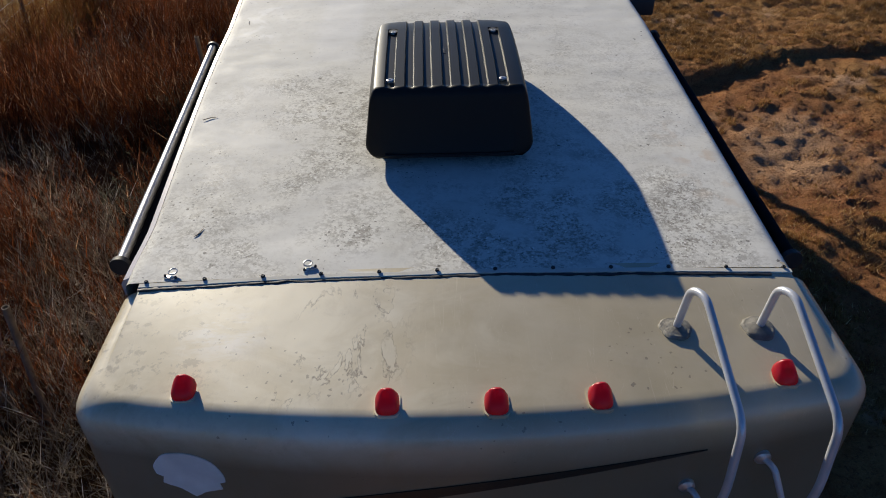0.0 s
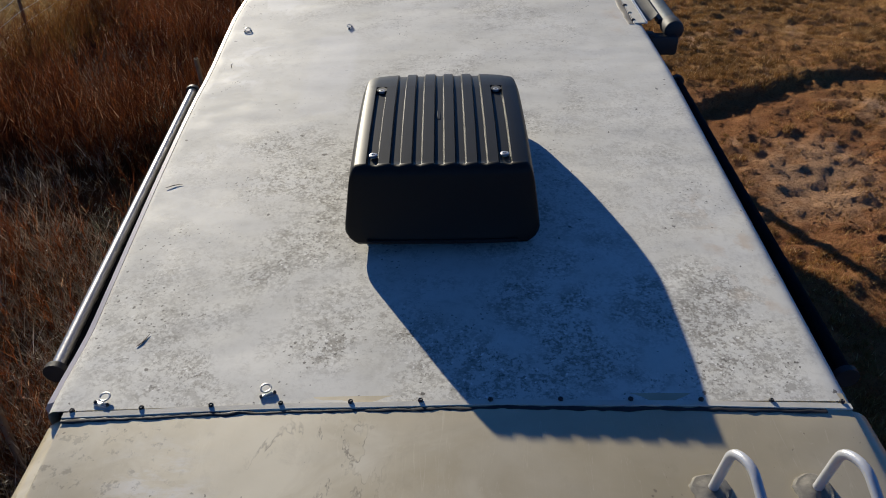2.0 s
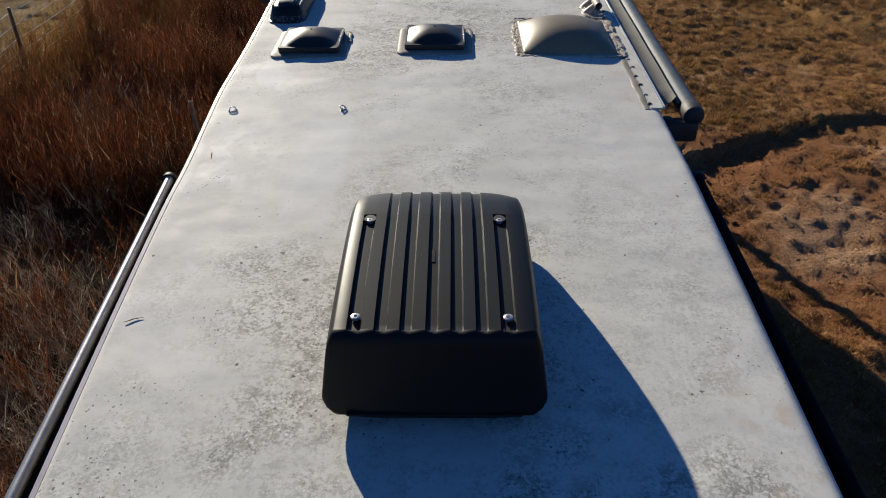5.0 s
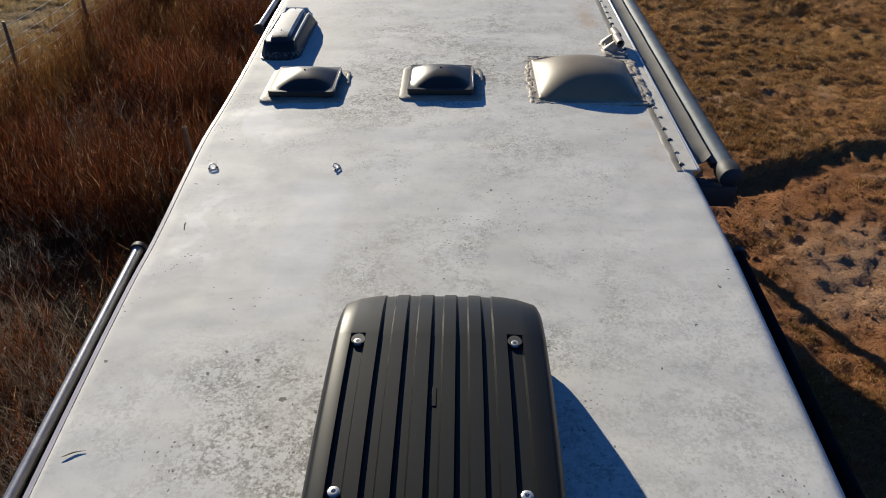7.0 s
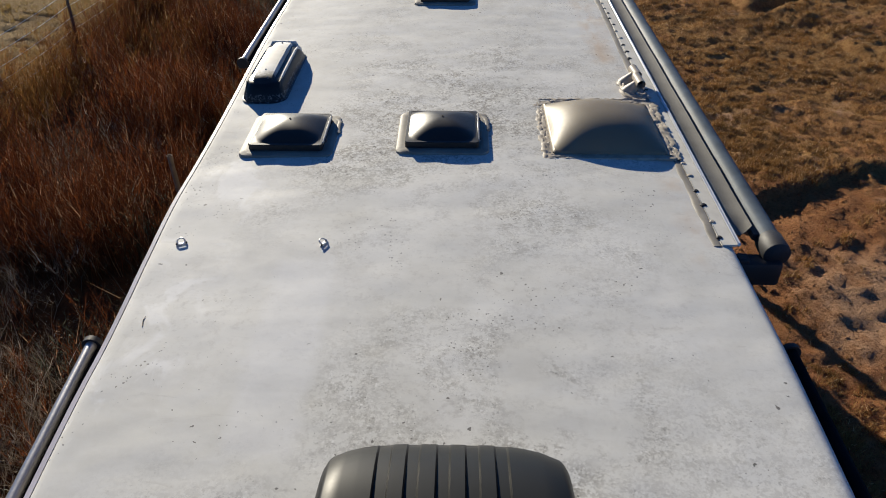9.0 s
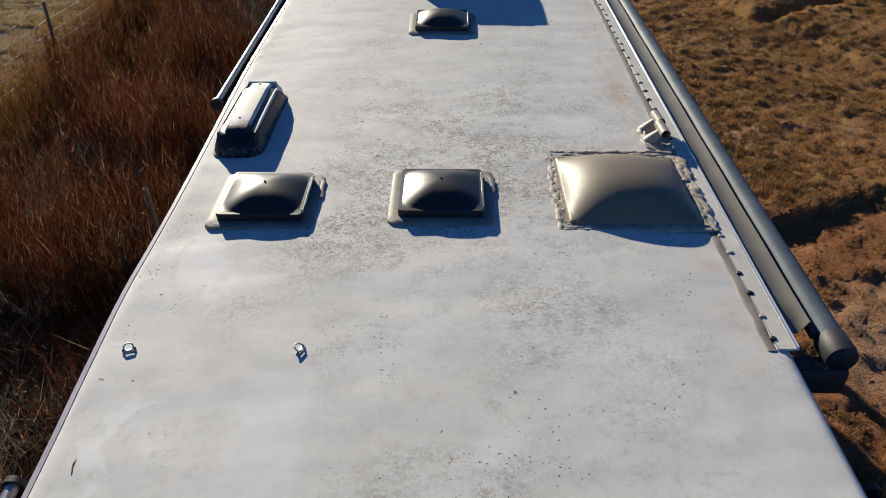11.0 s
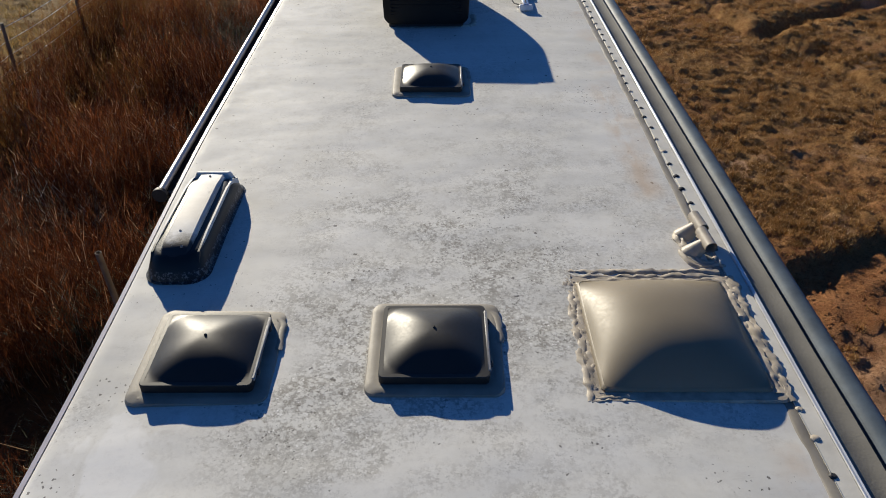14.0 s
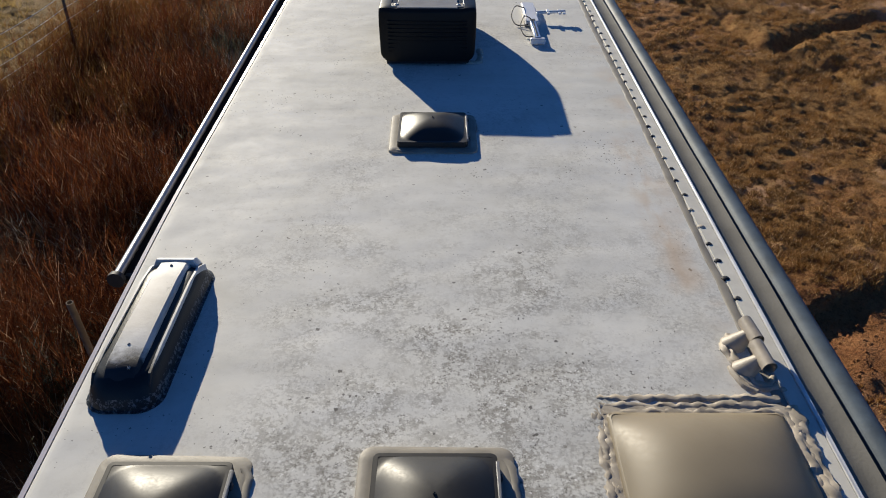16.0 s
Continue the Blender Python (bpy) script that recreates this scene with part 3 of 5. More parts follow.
def build_roof():
    """The membrane: crowned, slightly rippled, turned down over both long edges."""
    verts, faces = [], []
    ys = np.linspace(0.0, FRONT - 0.1, 330)
    us = np.linspace(0, 1, 84)
    for y in ys:
        lx, rx = left_edge(y) + 0.024, right_edge(y)
        row = []
        for u in us:
            x = lx + 0.03 + u * (rx - 0.05 - lx - 0.03)
            ripple = 0.0028 * noise.noise(Vector((x * 2.2, y * 5.0, 0))) + 0.0016 * noise.noise(Vector((x * 7, y * 11, 3)))
            ripple += 0.0022 * smoothstep(-0.75, -1.1, x) * max(0, noise.noise(Vector((x * 2.5, y * 3.1, 9))))
            row.append((x, y, roof_z(x, y) + ripple))
        left = [(lx + 0.03 - 0.03 * math.sin(a), y, roof_z(lx, y) - 0.03 + 0.03 * math.cos(a)) for a in (radians(t) for t in (90, 70, 50, 30, 12))]
        right = [(rx - 0.05 + 0.05 * math.sin(a), y, roof_z(rx, y) - 0.05 + 0.05 * math.cos(a)) for a in (radians(t) for t in (12, 30, 50, 70, 90))]
        verts += [(lx, y, 3.60)] + left + row + right + [(rx, y, 3.60)]
    n = len(us) + 12
    for j in range(len(ys) - 1):
        for i in range(n - 1):
            a = j * n + i
            faces.append((a, a + 1, a + n + 1, a + n))
    return raw("roof", verts, faces, M_ROOF, trailer, "grey-white weathered roof membrane with specks and worn patches", smooth=True)


build_roof()


def cap_outline(d):
    """The rear cap's plan outline, inset by d, from the left wall round to the right wall."""
    out = []
    lx, rx = -1.155 + d, 1.278 - d
    r = 0.12

    def back(x):
        return -0.665 + d + 0.125 * ((x - 0.04) / 1.1) ** 2

    corner_l, corner_r = back(lx + r), back(rx - r)
    out += [(lx, y) for y in np.linspace(0, corner_l + r, 6)[:-1]]
    out += [(lx + r - r * math.cos(a), corner_l + r - r * math.sin(a)) for a in np.linspace(0, math.pi / 2, 8)]
    out += [(x, back(x)) for x in np.linspace(lx + r, rx - r, 30)[1:-1]]
    out += [(rx - r + r * math.sin(a), corner_r + r - r * math.cos(a)) for a in np.linspace(0, math.pi / 2, 8)]
    out += [(rx, y) for y in np.linspace(corner_r + r, 0, 6)[1:]]
    return out


def rear_face(x):
    return -0.665 + 0.125 * ((x - 0.04) / 1.1) ** 2


def build_cap():
    bm = bmesh.new()
    r = 0.085
    levels = [(0.0, 0.25), (0.0, 1.5), (0.0, 2.9)] + [(r * (1 - math.cos(a)), 3.635 + r * math.sin(a) - 0.0) for a in np.linspace(0, math.pi / 2, 9)]
    rings = [[Vector((x, y, z - (0.028 * (x / 1.15) ** 2 if z > 3.5 else 0))) for x, y in cap_outline(d)] for d, z in levels]
    last = rings[-1]
    n = len(last)
    for t in np.linspace(0, 1, 12)[1:]:
        ring = []
        for k, p in enumerate(last):
            x = p.x * (1 - 0.012 * t)
            y = p.y * (1 - t) + 0.03 * t
            z = p.z + (roof_z(x, 0) - 0.001 - p.z) * (1 - (1 - t) ** 1.25)
            ring.append(Vector((x, y, z)))
        rings.append(ring)
    loft(bm, rings, cap=False, closed=False)
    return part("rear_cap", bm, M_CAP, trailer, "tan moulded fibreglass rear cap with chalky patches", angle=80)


cap = build_cap()

for edge, inner in ((left_edge, 0.04), (right_edge, -0.04)):
    bm = bmesh.new()
    step = 0.012 if inner > 0 else -0.012
    loft(bm, [[(edge(y) + step, y, 0.25), (edge(y) + step, y, 3.64), (edge(y) + step + inner, y, 3.64), (edge(y) + step + inner, y, 0.25)] for y in np.linspace(0.0, FRONT - 0.05, 24)])
    part("side_wall", bm, M_WALL, trailer, angle=30)
    bm = bmesh.new()
    if inner > 0:
        loft(bm, [[(edge(y) - 0.006, y, 3.640), (edge(y) - 0.008, y, 3.690), (edge(y) + 0.004, y, 3.710), (edge(y) + 0.026, y, 3.718), (edge(y) + 0.026, y, 3.640)] for y in np.linspace(0.05, FRONT - 0.1, 110)])
    else:
        loft(bm, [[(edge(y) - 0.004, y, 3.635), (edge(y) - 0.004, y, 3.668), (edge(y) + 0.016, y, 3.668), (edge(y) + 0.016, y, 3.635)] for y in np.linspace(0.02, FRONT - 0.1, 24)])
    part("drip_rail", bm, M_EDGETRIM if inner > 0 else M_WHITE, trailer, "thin pale drip rail", angle=30)
part("front_wall", block(bmesh.new(), LEFT + 0.03, RIGHT - 0.03, FRONT - 0.06, FRONT, 0.25, 3.70, 0.02), M_WALL, trailer)
part("floor_pan", block(bmesh.new(), LEFT + 0.06, RIGHT - 0.06, -0.3, FRONT - 0.08, 0.02, 0.26), M_DARK, trailer, "dark underbody", smooth=False)


def seam_strip():
    """Aluminium bar over the joint of roof and cap, with its screws."""
    bm = bmesh.new()
    pts = [(x, 0.004 * noise.noise(Vector((x * 3, 0, 0))) - 0.012 + 0.02 * (1 - (x / 1.2) ** 2) - 0.01, roof_z(x, 0)) for x in np.linspace(-1.062, 1.182, 60)]
    loft(bm, [[(x, y - 0.011, z - 0.004), (x, y - 0.010, z + 0.002), (x, y + 0.008, z + 0.003), (x, y + 0.010, z - 0.004)] for x, y, z in pts])
    strip = part("seam_strip", bm, M_LIGHTSTRIP, trailer, "pale aluminium bar screwed over the roof joint", angle=30)
    bm = bmesh.new()
    lumps(bm, [(x, y - 0.019, z - 0.001) for x, y, z in pts[::3]], 0.013, 0.003, 5)
    part("sealant_bead", bm, M_DARK, trailer, "black weathered sealant along the joint")
    for i, x in enumerate(np.linspace(-1.04, 1.16, 12)):
        screw(strip, x, -0.006 + 0.012 * (1 - (x / 1.2) ** 2), roof_z(x, 0) + 0.004, 0.0075, M_DARK)


seam_strip()


def marker_light(x, y):
    """Red clearance lamp with its base plate."""
    bm = bmesh.new()
    z = roof_z(x, 0) - 0.033 - 0.012 * (x / 1.15) ** 2
    rings = []
    for h, w, b, f in ((0.0, 0.035, -0.043, 0.03), (0.014, 0.034, -0.041, 0.029), (0.027, 0.028, -0.034, 0.024), (0.038, 0.021, -0.024, 0.018), (0.044, 0.012, -0.013, 0.010), (0.046, 0.006, -0.006, 0.005)):
        ring = []
        for k in range(20):
            a = 2 * math.pi * k / 20
            c, s = math.cos(a), math.sin(a)
            sx = math.copysign(abs(c) ** 0.7, c) * w
            sy = math.copysign(abs(s) ** 0.6, s)
            ring.append((x + sx, y + (f if sy > 0 else -b) * sy, z + h + 0.02 * (sy * 0.5 + 0.5)))
        rings.append(ring)
    loft(bm, rings)
    lamp = part("marker_light", bm, M_RED, trailer, "red plastic clearance lamp", angle=60)
    bm = bmesh.new()
    loft(bm, [rounded(x, y + 0.002, 0.037, 0.046, 0.02, z - 0.012), rounded(x, y + 0.002, 0.037, 0.046, 0.02, z + 0.008)])
    part("base", bm, M_CAP, lamp, "tan sealed base")


for x, y in ((-0.795, -0.462), (-0.193, -0.548), (0.118, -0.558), (0.417, -0.545), (0.985, -0.460)):
    marker_light(x, y - 0.014)


def swoosh():
    """A thin dark decal sweeping over the rear face, and a pale round patch."""
    bm = bmesh.new()
    rows = []
    for t in np.linspace(0, 1, 40):
        x = -0.60 + 1.345 * t
        y = rear_face(x) - 0.004
        mid = 3.455 + 0.185 * (x + 0.01) - 0.085 * (x + 0.01) ** 2
        w = 0.001 + 0.031 * (1 - t) ** 0.7
        rows.append([(x, y, mid - w), (x, y, mid + w), (x, y + 0.003, mid + w), (x, y + 0.003, mid - w)])
    loft(bm, rows)
    part("decal_stripe", bm, M_STRIPE, trailer, "dark brown painted swoosh", smooth=False)
    bm = bmesh.new()
    cx, cz = -0.805, 3.465
    ring = []
    for k in range(48):
        a = 2 * math.pi * k / 48
        rad = 0.105 * (1 - 0.22 * (math.sin(a) < -0.15) * abs(math.cos(3 * a)) + 0.05 * noise.noise(Vector((math.cos(a) * 2, math.sin(a) * 2, 1))))
        x = cx + 1.05 * rad * math.cos(a)
        ring.append((x, rear_face(x) - 0.004, cz + rad * math.sin(a)))
    loft(bm, [ring, [(x, y + 0.003, z) for x, y, z in ring]])
    part("decal_patch", bm, M_PALE, trailer, "pale torn round sticker", smooth=False)


swoosh()


# ---- ladder ----
def ladder():
    lad = empty("rear_ladder", 0.9, -0.6, 0.6, "white tubular metal ladder hooked over the rear edge", "ladder")
    for x in (0.708, 0.974):
        z = roof_z(x, 0) - 0.02
        pts = arc([(x, -0.285, z - 0.01), (x + 0.016, -0.295, z + 0.175), (x + 0.038, -0.355, z + 0.195), (x + 0.066, -0.70, z + 0.03), (x + 0.06, -0.735, z - 0.20), (x + 0.03, -0.70, 2.9), (x + 0.03, -0.70, 0.9)], 0.05)
        part("rail", tube(bmesh.new(), pts, 0.0125, 14), M_TUBE, lad)
        foot = bmesh.new()
        loft(foot, [[(x + q * (1 + 0.18 * noise.noise(Vector((math.cos(a) * 2, math.sin(a) * 2, x + h * 40)))) * math.cos(a), -0.285 + q * 0.95 * (1 + 0.18 * noise.noise(Vector((math.cos(a) * 2, math.sin(a) * 2, x * 3 + h * 40)))) * math.sin(a), z + h) for a in (k * math.pi / 12 for k in range(24))] for q, h in ((0.054, -0.01), (0.052, 0.006), (0.045, 0.012), (0.034, 0.012), (0.024, 0.018), (0.014, 0.019))])
        part("mounting_foot", foot, M_PUTTY, lad, "round foot smeared with lumpy sealant")
    for z in (3.18, 2.88, 2.58, 2.28):
        part("rung", tube(bmesh.new(), [(0.76, -0.705, z), (1.045, -0.705, z)], 0.011, 10), M_TUBE, lad)
    for x, z in ((0.709, 3.385), (0.938, 3.465)):
        y = rear_face(x)
        part("standoff", tube(bmesh.new(), arc([(x, y, z), (x + 0.02, y - 0.05, z + 0.005), (x + 0.07, -0.71, z - 0.16)], 0.02), 0.010, 10), M_TUBE, lad)
        bm = bmesh.new()
        tube(bm, [(x, y + 0.01, z), (x, y - 0.012, z), (x, y - 0.02, z)], [0.026, 0.026, 0.014], 12)
        part("bracket", bm, M_STEEL, lad)


ladder()


# ---- air conditioners ----
def shroud(bm, cx, stations, hw_low, hw_top, z0, ztop, ribs, depth, bow=0.05, pocket_end=None):
    """A hood lofted along its length; ribs is a list of (x from, x to) raised strips, as fractions of the half width."""
    marks = [(-1.0, 0.0), (-0.985, 0.0)]
    for a, b in ribs:
        e = 0.009
        marks += [(a - e, -1.0), (a + e, 0.0), (b - e, 0.0), (b + e, -1.0)]
    marks = sorted([m for m in marks if -0.97 < m[0] < 0.97])
    rings = []
    for y, zt, squeeze in stations:
        ring = []
        f = (zt - z0) / (ztop - z0)
        hw = (hw_low + (hw_top - hw_low) * f) * squeeze
        for s in (0.0, 0.05, 0.12, 0.2, 0.45, 0.7, 0.86):
            w = (hw_low + (hw_top - hw_low) * f * s) * squeeze
            bulge = 0.006 * math.sin(math.pi * s)
            ring.append((cx - w - bulge, y, z0 + (zt - z0) * s))
        for a in (20, 45, 70):
            ring.append((cx - hw + 0.025 * squeeze * (1 - math.cos(radians(a))), y, zt - min(0.025, 0.14 * (zt - z0)) * (1 - math.sin(radians(a)))))
        shallow = 0.3 + 0.7 * smoothstep(stations[0][0] + 0.091, stations[0][0] + 0.101, y)
        for m, dep in marks:
            pocket = 1.0 if abs(m) < 0.66 or pocket_end is None else smoothstep(pocket_end + 0.012, pocket_end, y)
            ring.append((cx + m * (hw - 0.025), y, zt + dep * depth * shallow * pocket * min(1.0, max(0.0, (f - 0.45) * 2.2))))
        for a in (70, 45, 20):
            ring.append((cx + hw - 0.025 * squeeze * (1 - math.cos(radians(a))), y, zt - min(0.025, 0.14 * (zt - z0)) * (1 - math.sin(radians(a)))))
        for s in (0.86, 0.7, 0.45, 0.2, 0.12, 0.05, 0.0):
            w = (hw_low + (hw_top - hw_low) * f * s) * squeeze
            bulge = 0.006 * math.sin(math.pi * s)
            ring.append((cx + w + bulge, y, z0 + (zt - z0) * s))
        last = stations[-1][0]
        first = stations[0][0]
        k = smoothstep(first + 0.55 * (last - first), last, y)
        rear = smoothstep(first + 0.12, first, y)
        ring = [(px, py - bow * k * abs((px - cx) / hw_low) ** 4 + 0.030 * rear * abs((px - cx) / hw_low) ** 6, pz) for px, py, pz in ring]
        ring = [(px - math.copysign(0.034 * max(0.0, 1 - (pz - z0) / 0.055) ** 2 * min(1.0, abs(px - cx) / 0.25), px - cx), py, pz) for px, py, pz in ring]
        rings.append(ring)
    loft(bm, rings)
    return bm


def air_conditioner_rear():
    ac = empty("air_conditioner", 0.035, 1.2, H, "black ribbed plastic rooftop air conditioner on the grey roof", "air conditioner")
    cx, z0, zt = 0.026, H + 0.035, 4.080
    dy = -0.022
    st = [(0.722, z0 + 0.012, 0.955), (0.728, z0 + 0.03, 0.985), (0.742, z0 + 0.07, 1.0), (0.758, z0 + 0.14, 1.0), (0.772, z0 + 0.20, 1.0), (0.784, z0 + 0.255, 1.0), (0.790, zt - 0.017, 1.0), (0.798, zt - 0.009, 1.0), (0.812, zt - 0.004, 1.0), (0.818, zt - 0.004, 1.0), (0.824, zt - 0.004, 1.0)]
    st += [(y, zt - 0.004 + 0.006 * math.sin(math.pi * (y - 0.8) / 0.8), 1.0) for y in np.r_[np.linspace(0.85, 1.40, 10), 1.42, 1.426, 1.432, 1.438, 1.445]]
    st += [(1.44 + 0.36 * math.sin(a), z0 + 0.03 + (zt - 0.002 - z0 - 0.03) * math.cos(a) ** 0.78, 1.0 - 0.02 * (1 - math.cos(a))) for a in np.linspace(0.12, math.pi / 2 - 0.03, 14)]
    st = [(y + dy, z, q * (1 + 0.022 * max(0.0, math.sin(math.pi * (y - 0.72) / 1.10)))) for y, z, q in st]
    hw = 0.310
    edges = (-0.2603, -0.2212, -0.1785, -0.1429, -0.1019, -0.0681, -0.0236, 0.0102, 0.0511, 0.0867, 0.1277, 0.1615, 0.2025, 0.2452)
    ribs = [(-1.2, edges[0] / 0.289)] + [(a / 0.289, b / 0.289) for a, b in zip(edges[1:-1:2], edges[2:-1:2])] + [(edges[-1] / 0.289, 1.2)]
    bm = shroud(bmesh.new(), cx, st, 0.352, hw, z0, zt, ribs, 0.0105, 0.085, 1.405)
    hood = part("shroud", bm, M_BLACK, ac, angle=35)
    base = bmesh.new()
    block(base, cx - 0.29, cx + 0.29, 0.78, 1.62, H - 0.01, z0 + 0.03, 0.01)
    part("base_pan", base, M_DARK, ac, "dark metal base pan")
    part("lip", block(bmesh.new(), cx - 0.27, cx + 0.27, 0.694, 0.716, z0 + 0.022, z0 + 0.030, 0.003), M_BLACK, hood, "moulded lip along the lower edge")
    for x, y in ((-0.212, 0.850), (0.250, 0.848), (-0.215, 1.376), (0.250, 1.376)):
        if y > 1:
            # flush dark disc painted in for the shade of a screw pocket
            bm = bmesh.new()
            loft(bm, [[(x + 0.021 * math.cos(a), y + 0.006 + (0.026 if math.sin(a) > 0 else 0.018) * math.sin(a), zt + h) for a in (k * math.pi / 10 for k in range(20))] for h in (-0.012, 0.0004)])
            part("pocket_disc", bm, M_DARK, hood, "flush dark disc for a shaded screw pocket")
        bm = bmesh.new()
        z = zt - 0.0055
        loft(bm, [[(x + q * math.cos(a), y + q * math.sin(a), z + h) for a in (k * math.pi / 8 for k in range(16))] for q, h in ((0.015, -0.002), (0.015, 0.004), (0.011, 0.006), (0.006, 0.006), (0.004, 0.002))])
        part("screw", bm, M_STEEL, hood, "steel screw with washer")
    bm = block(bmesh.new(), 0.012, 0.024, 1.13, 1.20, zt - 0.012, zt - 0.0062, 0.001)
    part("badge", bm, M_BLACK, hood, "small raised moulded badge")


air_conditioner_rear()


def air_conditioner_front():
    ac = empty("air_conditioner", -0.115, 8.1, H, "black boxy rooftop air conditioner, its top greyed for glare", "air conditioner")
    cx, z0, zt = -0.115, H + 0.03, 4.145
    dy = 0.40
    st = [(7.262, z0 + 0.01, 0.97), (7.262, z0 + 0.05, 0.99), (7.268, z0 + 0.10, 1.0), (7.274, z0 + 0.2, 1.0), (7.279, zt - 0.03, 1.0), (7.284, zt - 0.012, 1.0), (7.295, zt - 0.003, 1.0), (7.31, zt, 1.0)]
    st += [(y, zt, 1.0) for y in np.linspace(7.4, 7.85, 6)]
    st += [(7.85 + 0.42 * math.sin(a), z0 + 0.02 + (zt - z0 - 0.02) * math.cos(a) ** 0.62, 1.0 - 0.02 * (1 - math.cos(a))) for a in np.linspace(0.1, math.pi / 2 - 0.03, 12)]
    st = [(y + dy, z, q) for y, z, q in st]
    bm = shroud(bmesh.new(), cx, st, 0.318, 0.332, z0, zt, [(-1.2, -0.80), (-0.62, 0.62), (0.80, 1.2)], 0.006)
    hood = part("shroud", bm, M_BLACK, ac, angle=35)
    # grey plate added in place of the sky's glare on the hood top
    part("glare_plate", block(bmesh.new(), cx - 0.205, cx + 0.205, 7.70, 8.20, zt - 0.004, zt + 0.004, 0.003), M_GREYTOP, hood, "grey top plate standing in for sky glare")
    part("base_pan", block(bmesh.new(), cx - 0.29, cx + 0.29, 7.72, 8.55, H - 0.01, z0 + 0.03, 0.01), M_DARK, ac, "dark metal base pan")
    for k in range(9):
        z = z0 + 0.07 + k * 0.026
        part("louvre", block(bmesh.new(), cx - 0.27, cx + 0.27, 7.671, 7.685, z, z + 0.009, 0.002), M_BLACK, hood)
    for x in (-0.325, 0.095):
        part("screw_recess", block(bmesh.new(), x - 0.035, x + 0.035, 7.73, 7.80, zt - 0.004, zt + 0.003, 0.002), M_GREYSEAL, hood, "pale recess for a screw")
        screw(hood, x, 7.765, zt + 0.004, 0.014)
    bm = bmesh.new()
    lumps(bm, [(0.15, 7.73, H), (0.25, 7.76, H), (0.26, 8.0, H)], 0.05, 0.012, 8)
    part("sealant", bm, M_GREYSEAL, ac, "smeared grey sealant")


air_conditioner_front()


# ---- roof vents ----
def roof_vent(cx, cy, seed):
    vent = empty("roof_vent", cx, cy, H, "square smoked plastic roof vent closed on a sealed flange", "roof vent", "roof vents along the trailer")
    z = roof_z(cx, cy)
    bm = bmesh.new()
    rings = []
    for grow, h in ((0.008, -0.004), (0.004, 0.010), (-0.012, 0.016), (-0.03, 0.015)):
        ring = []
        for x, y, zz in rounded(cx - 0.004, cy + 0.004, 0.243 + grow, 0.243 + grow, 0.045, z + h, 8):
            w = 0.012 * noise.noise(Vector((x * 7, y * 7, seed)))
            ring.append((x + w * (1 if x > cx else -1) * 0.7, y + w * 0.5, zz + 0.005 * noise.noise(Vector((x * 25, y * 25, seed)))))
        rings.append(ring)
    loft(bm, rings)
    part("flange", bm, M_CAULK, vent, "grey-beige sealant-coated flange")
    bm = bmesh.new()
    rim = [(p[0], p[1], z + 0.011) for p in rounded(cx - 0.004, cy + 0.004, 0.224, 0.224, 0.04, z, 4)]
    lumps(bm, rim + rim[:1], 0.030, 0.005, seed * 7, 0.02, 7, 0.30)
    lumps(bm, [(cx + 0.215, cy + 0.20, z + 0.012), (cx + 0.238, cy + 0.16, z + 0.012), (cx + 0.24, cy + 0.02, z + 0.010)], 0.030, 0.007, seed * 7 + 3, 0.015, 7, 0.6)
    part("sealant_bead", bm, M_CAULK, vent, "lumpy grey sealant bead")
    bm = bmesh.new()
    loft(bm, [rounded(cx, cy, 0.178, 0.178, 0.012, z + 0.008), rounded(cx, cy, 0.178, 0.178, 0.012, z + 0.040)])
    part("curb", bm, M_DARK, vent, "dark vent frame")
    # lid: deep skirt, flat rim and hipped cushion-shaped middle
    bm = bmesh.new()
    cxl, hx, hy = cx - 0.006, 0.197, 0.197
    loft(bm, [rounded(cxl, cy, hx, hy, 0.020, z + 0.012), rounded(cxl, cy, hx, hy, 0.020, z + 0.046), rounded(cxl, cy, hx - 0.002, hy - 0.002, 0.019, z + 0.049), rounded(cxl, cy, hx - 0.016, hy - 0.016, 0.008, z + 0.0495)], cap=False)
    n = 36
    grid = []
    for j in range(n + 1):
        for i in range(n + 1):
            u, v = 2 * i / n - 1, 2 * j / n - 1
            m = min(1.0, (abs(u) ** 4.5 + abs(v) ** 4.5) ** (1 / 4.5))
            lift = 0.72 * (1 - m ** 1.85) + 0.28 * (1 - abs(u) ** 2.6) * (1 - abs(v) ** 2.6)
            grid.append(bm.verts.new((cxl + u * (hx - 0.014), cy + v * (hy - 0.014), z + 0.0485 + 0.059 * max(0.0, lift))))
    for j in range(n):
        for i in range(n):
            a = j * (n + 1) + i
            bm.faces.new((grid[a], grid[a + 1], grid[a + n + 2], grid[a + n + 1]))
    lid = part("lid", bm, M_SMOKE, vent, "dark smoked plastic hipped lid", angle=30)
    screw(lid, cxl, cy, z + 0.1065, 0.0055, M_DARK, "rivet")
    part("hinge", block(bmesh.new(), cxl + hx - 0.006, cxl + hx + 0.006, cy - 0.165, cy + 0.165, z + 0.036, z + 0.052, 0.003), M_HINGE, lid, "grey hinge strip")
    for y in (cy - 0.12, cy + 0.11):
        part("hinge_tab", block(bmesh.new(), cxl + hx, cxl + hx + 0.014, y - 0.012, y + 0.012, z + 0.030, z + 0.045, 0.003), M_DARK, lid, "black hinge tab")


roof_vent(-0.862, 4.05, 3)
roof_vent(-0.030, 4.078, 11)
roof_vent(-0.063, 6.62, 19)


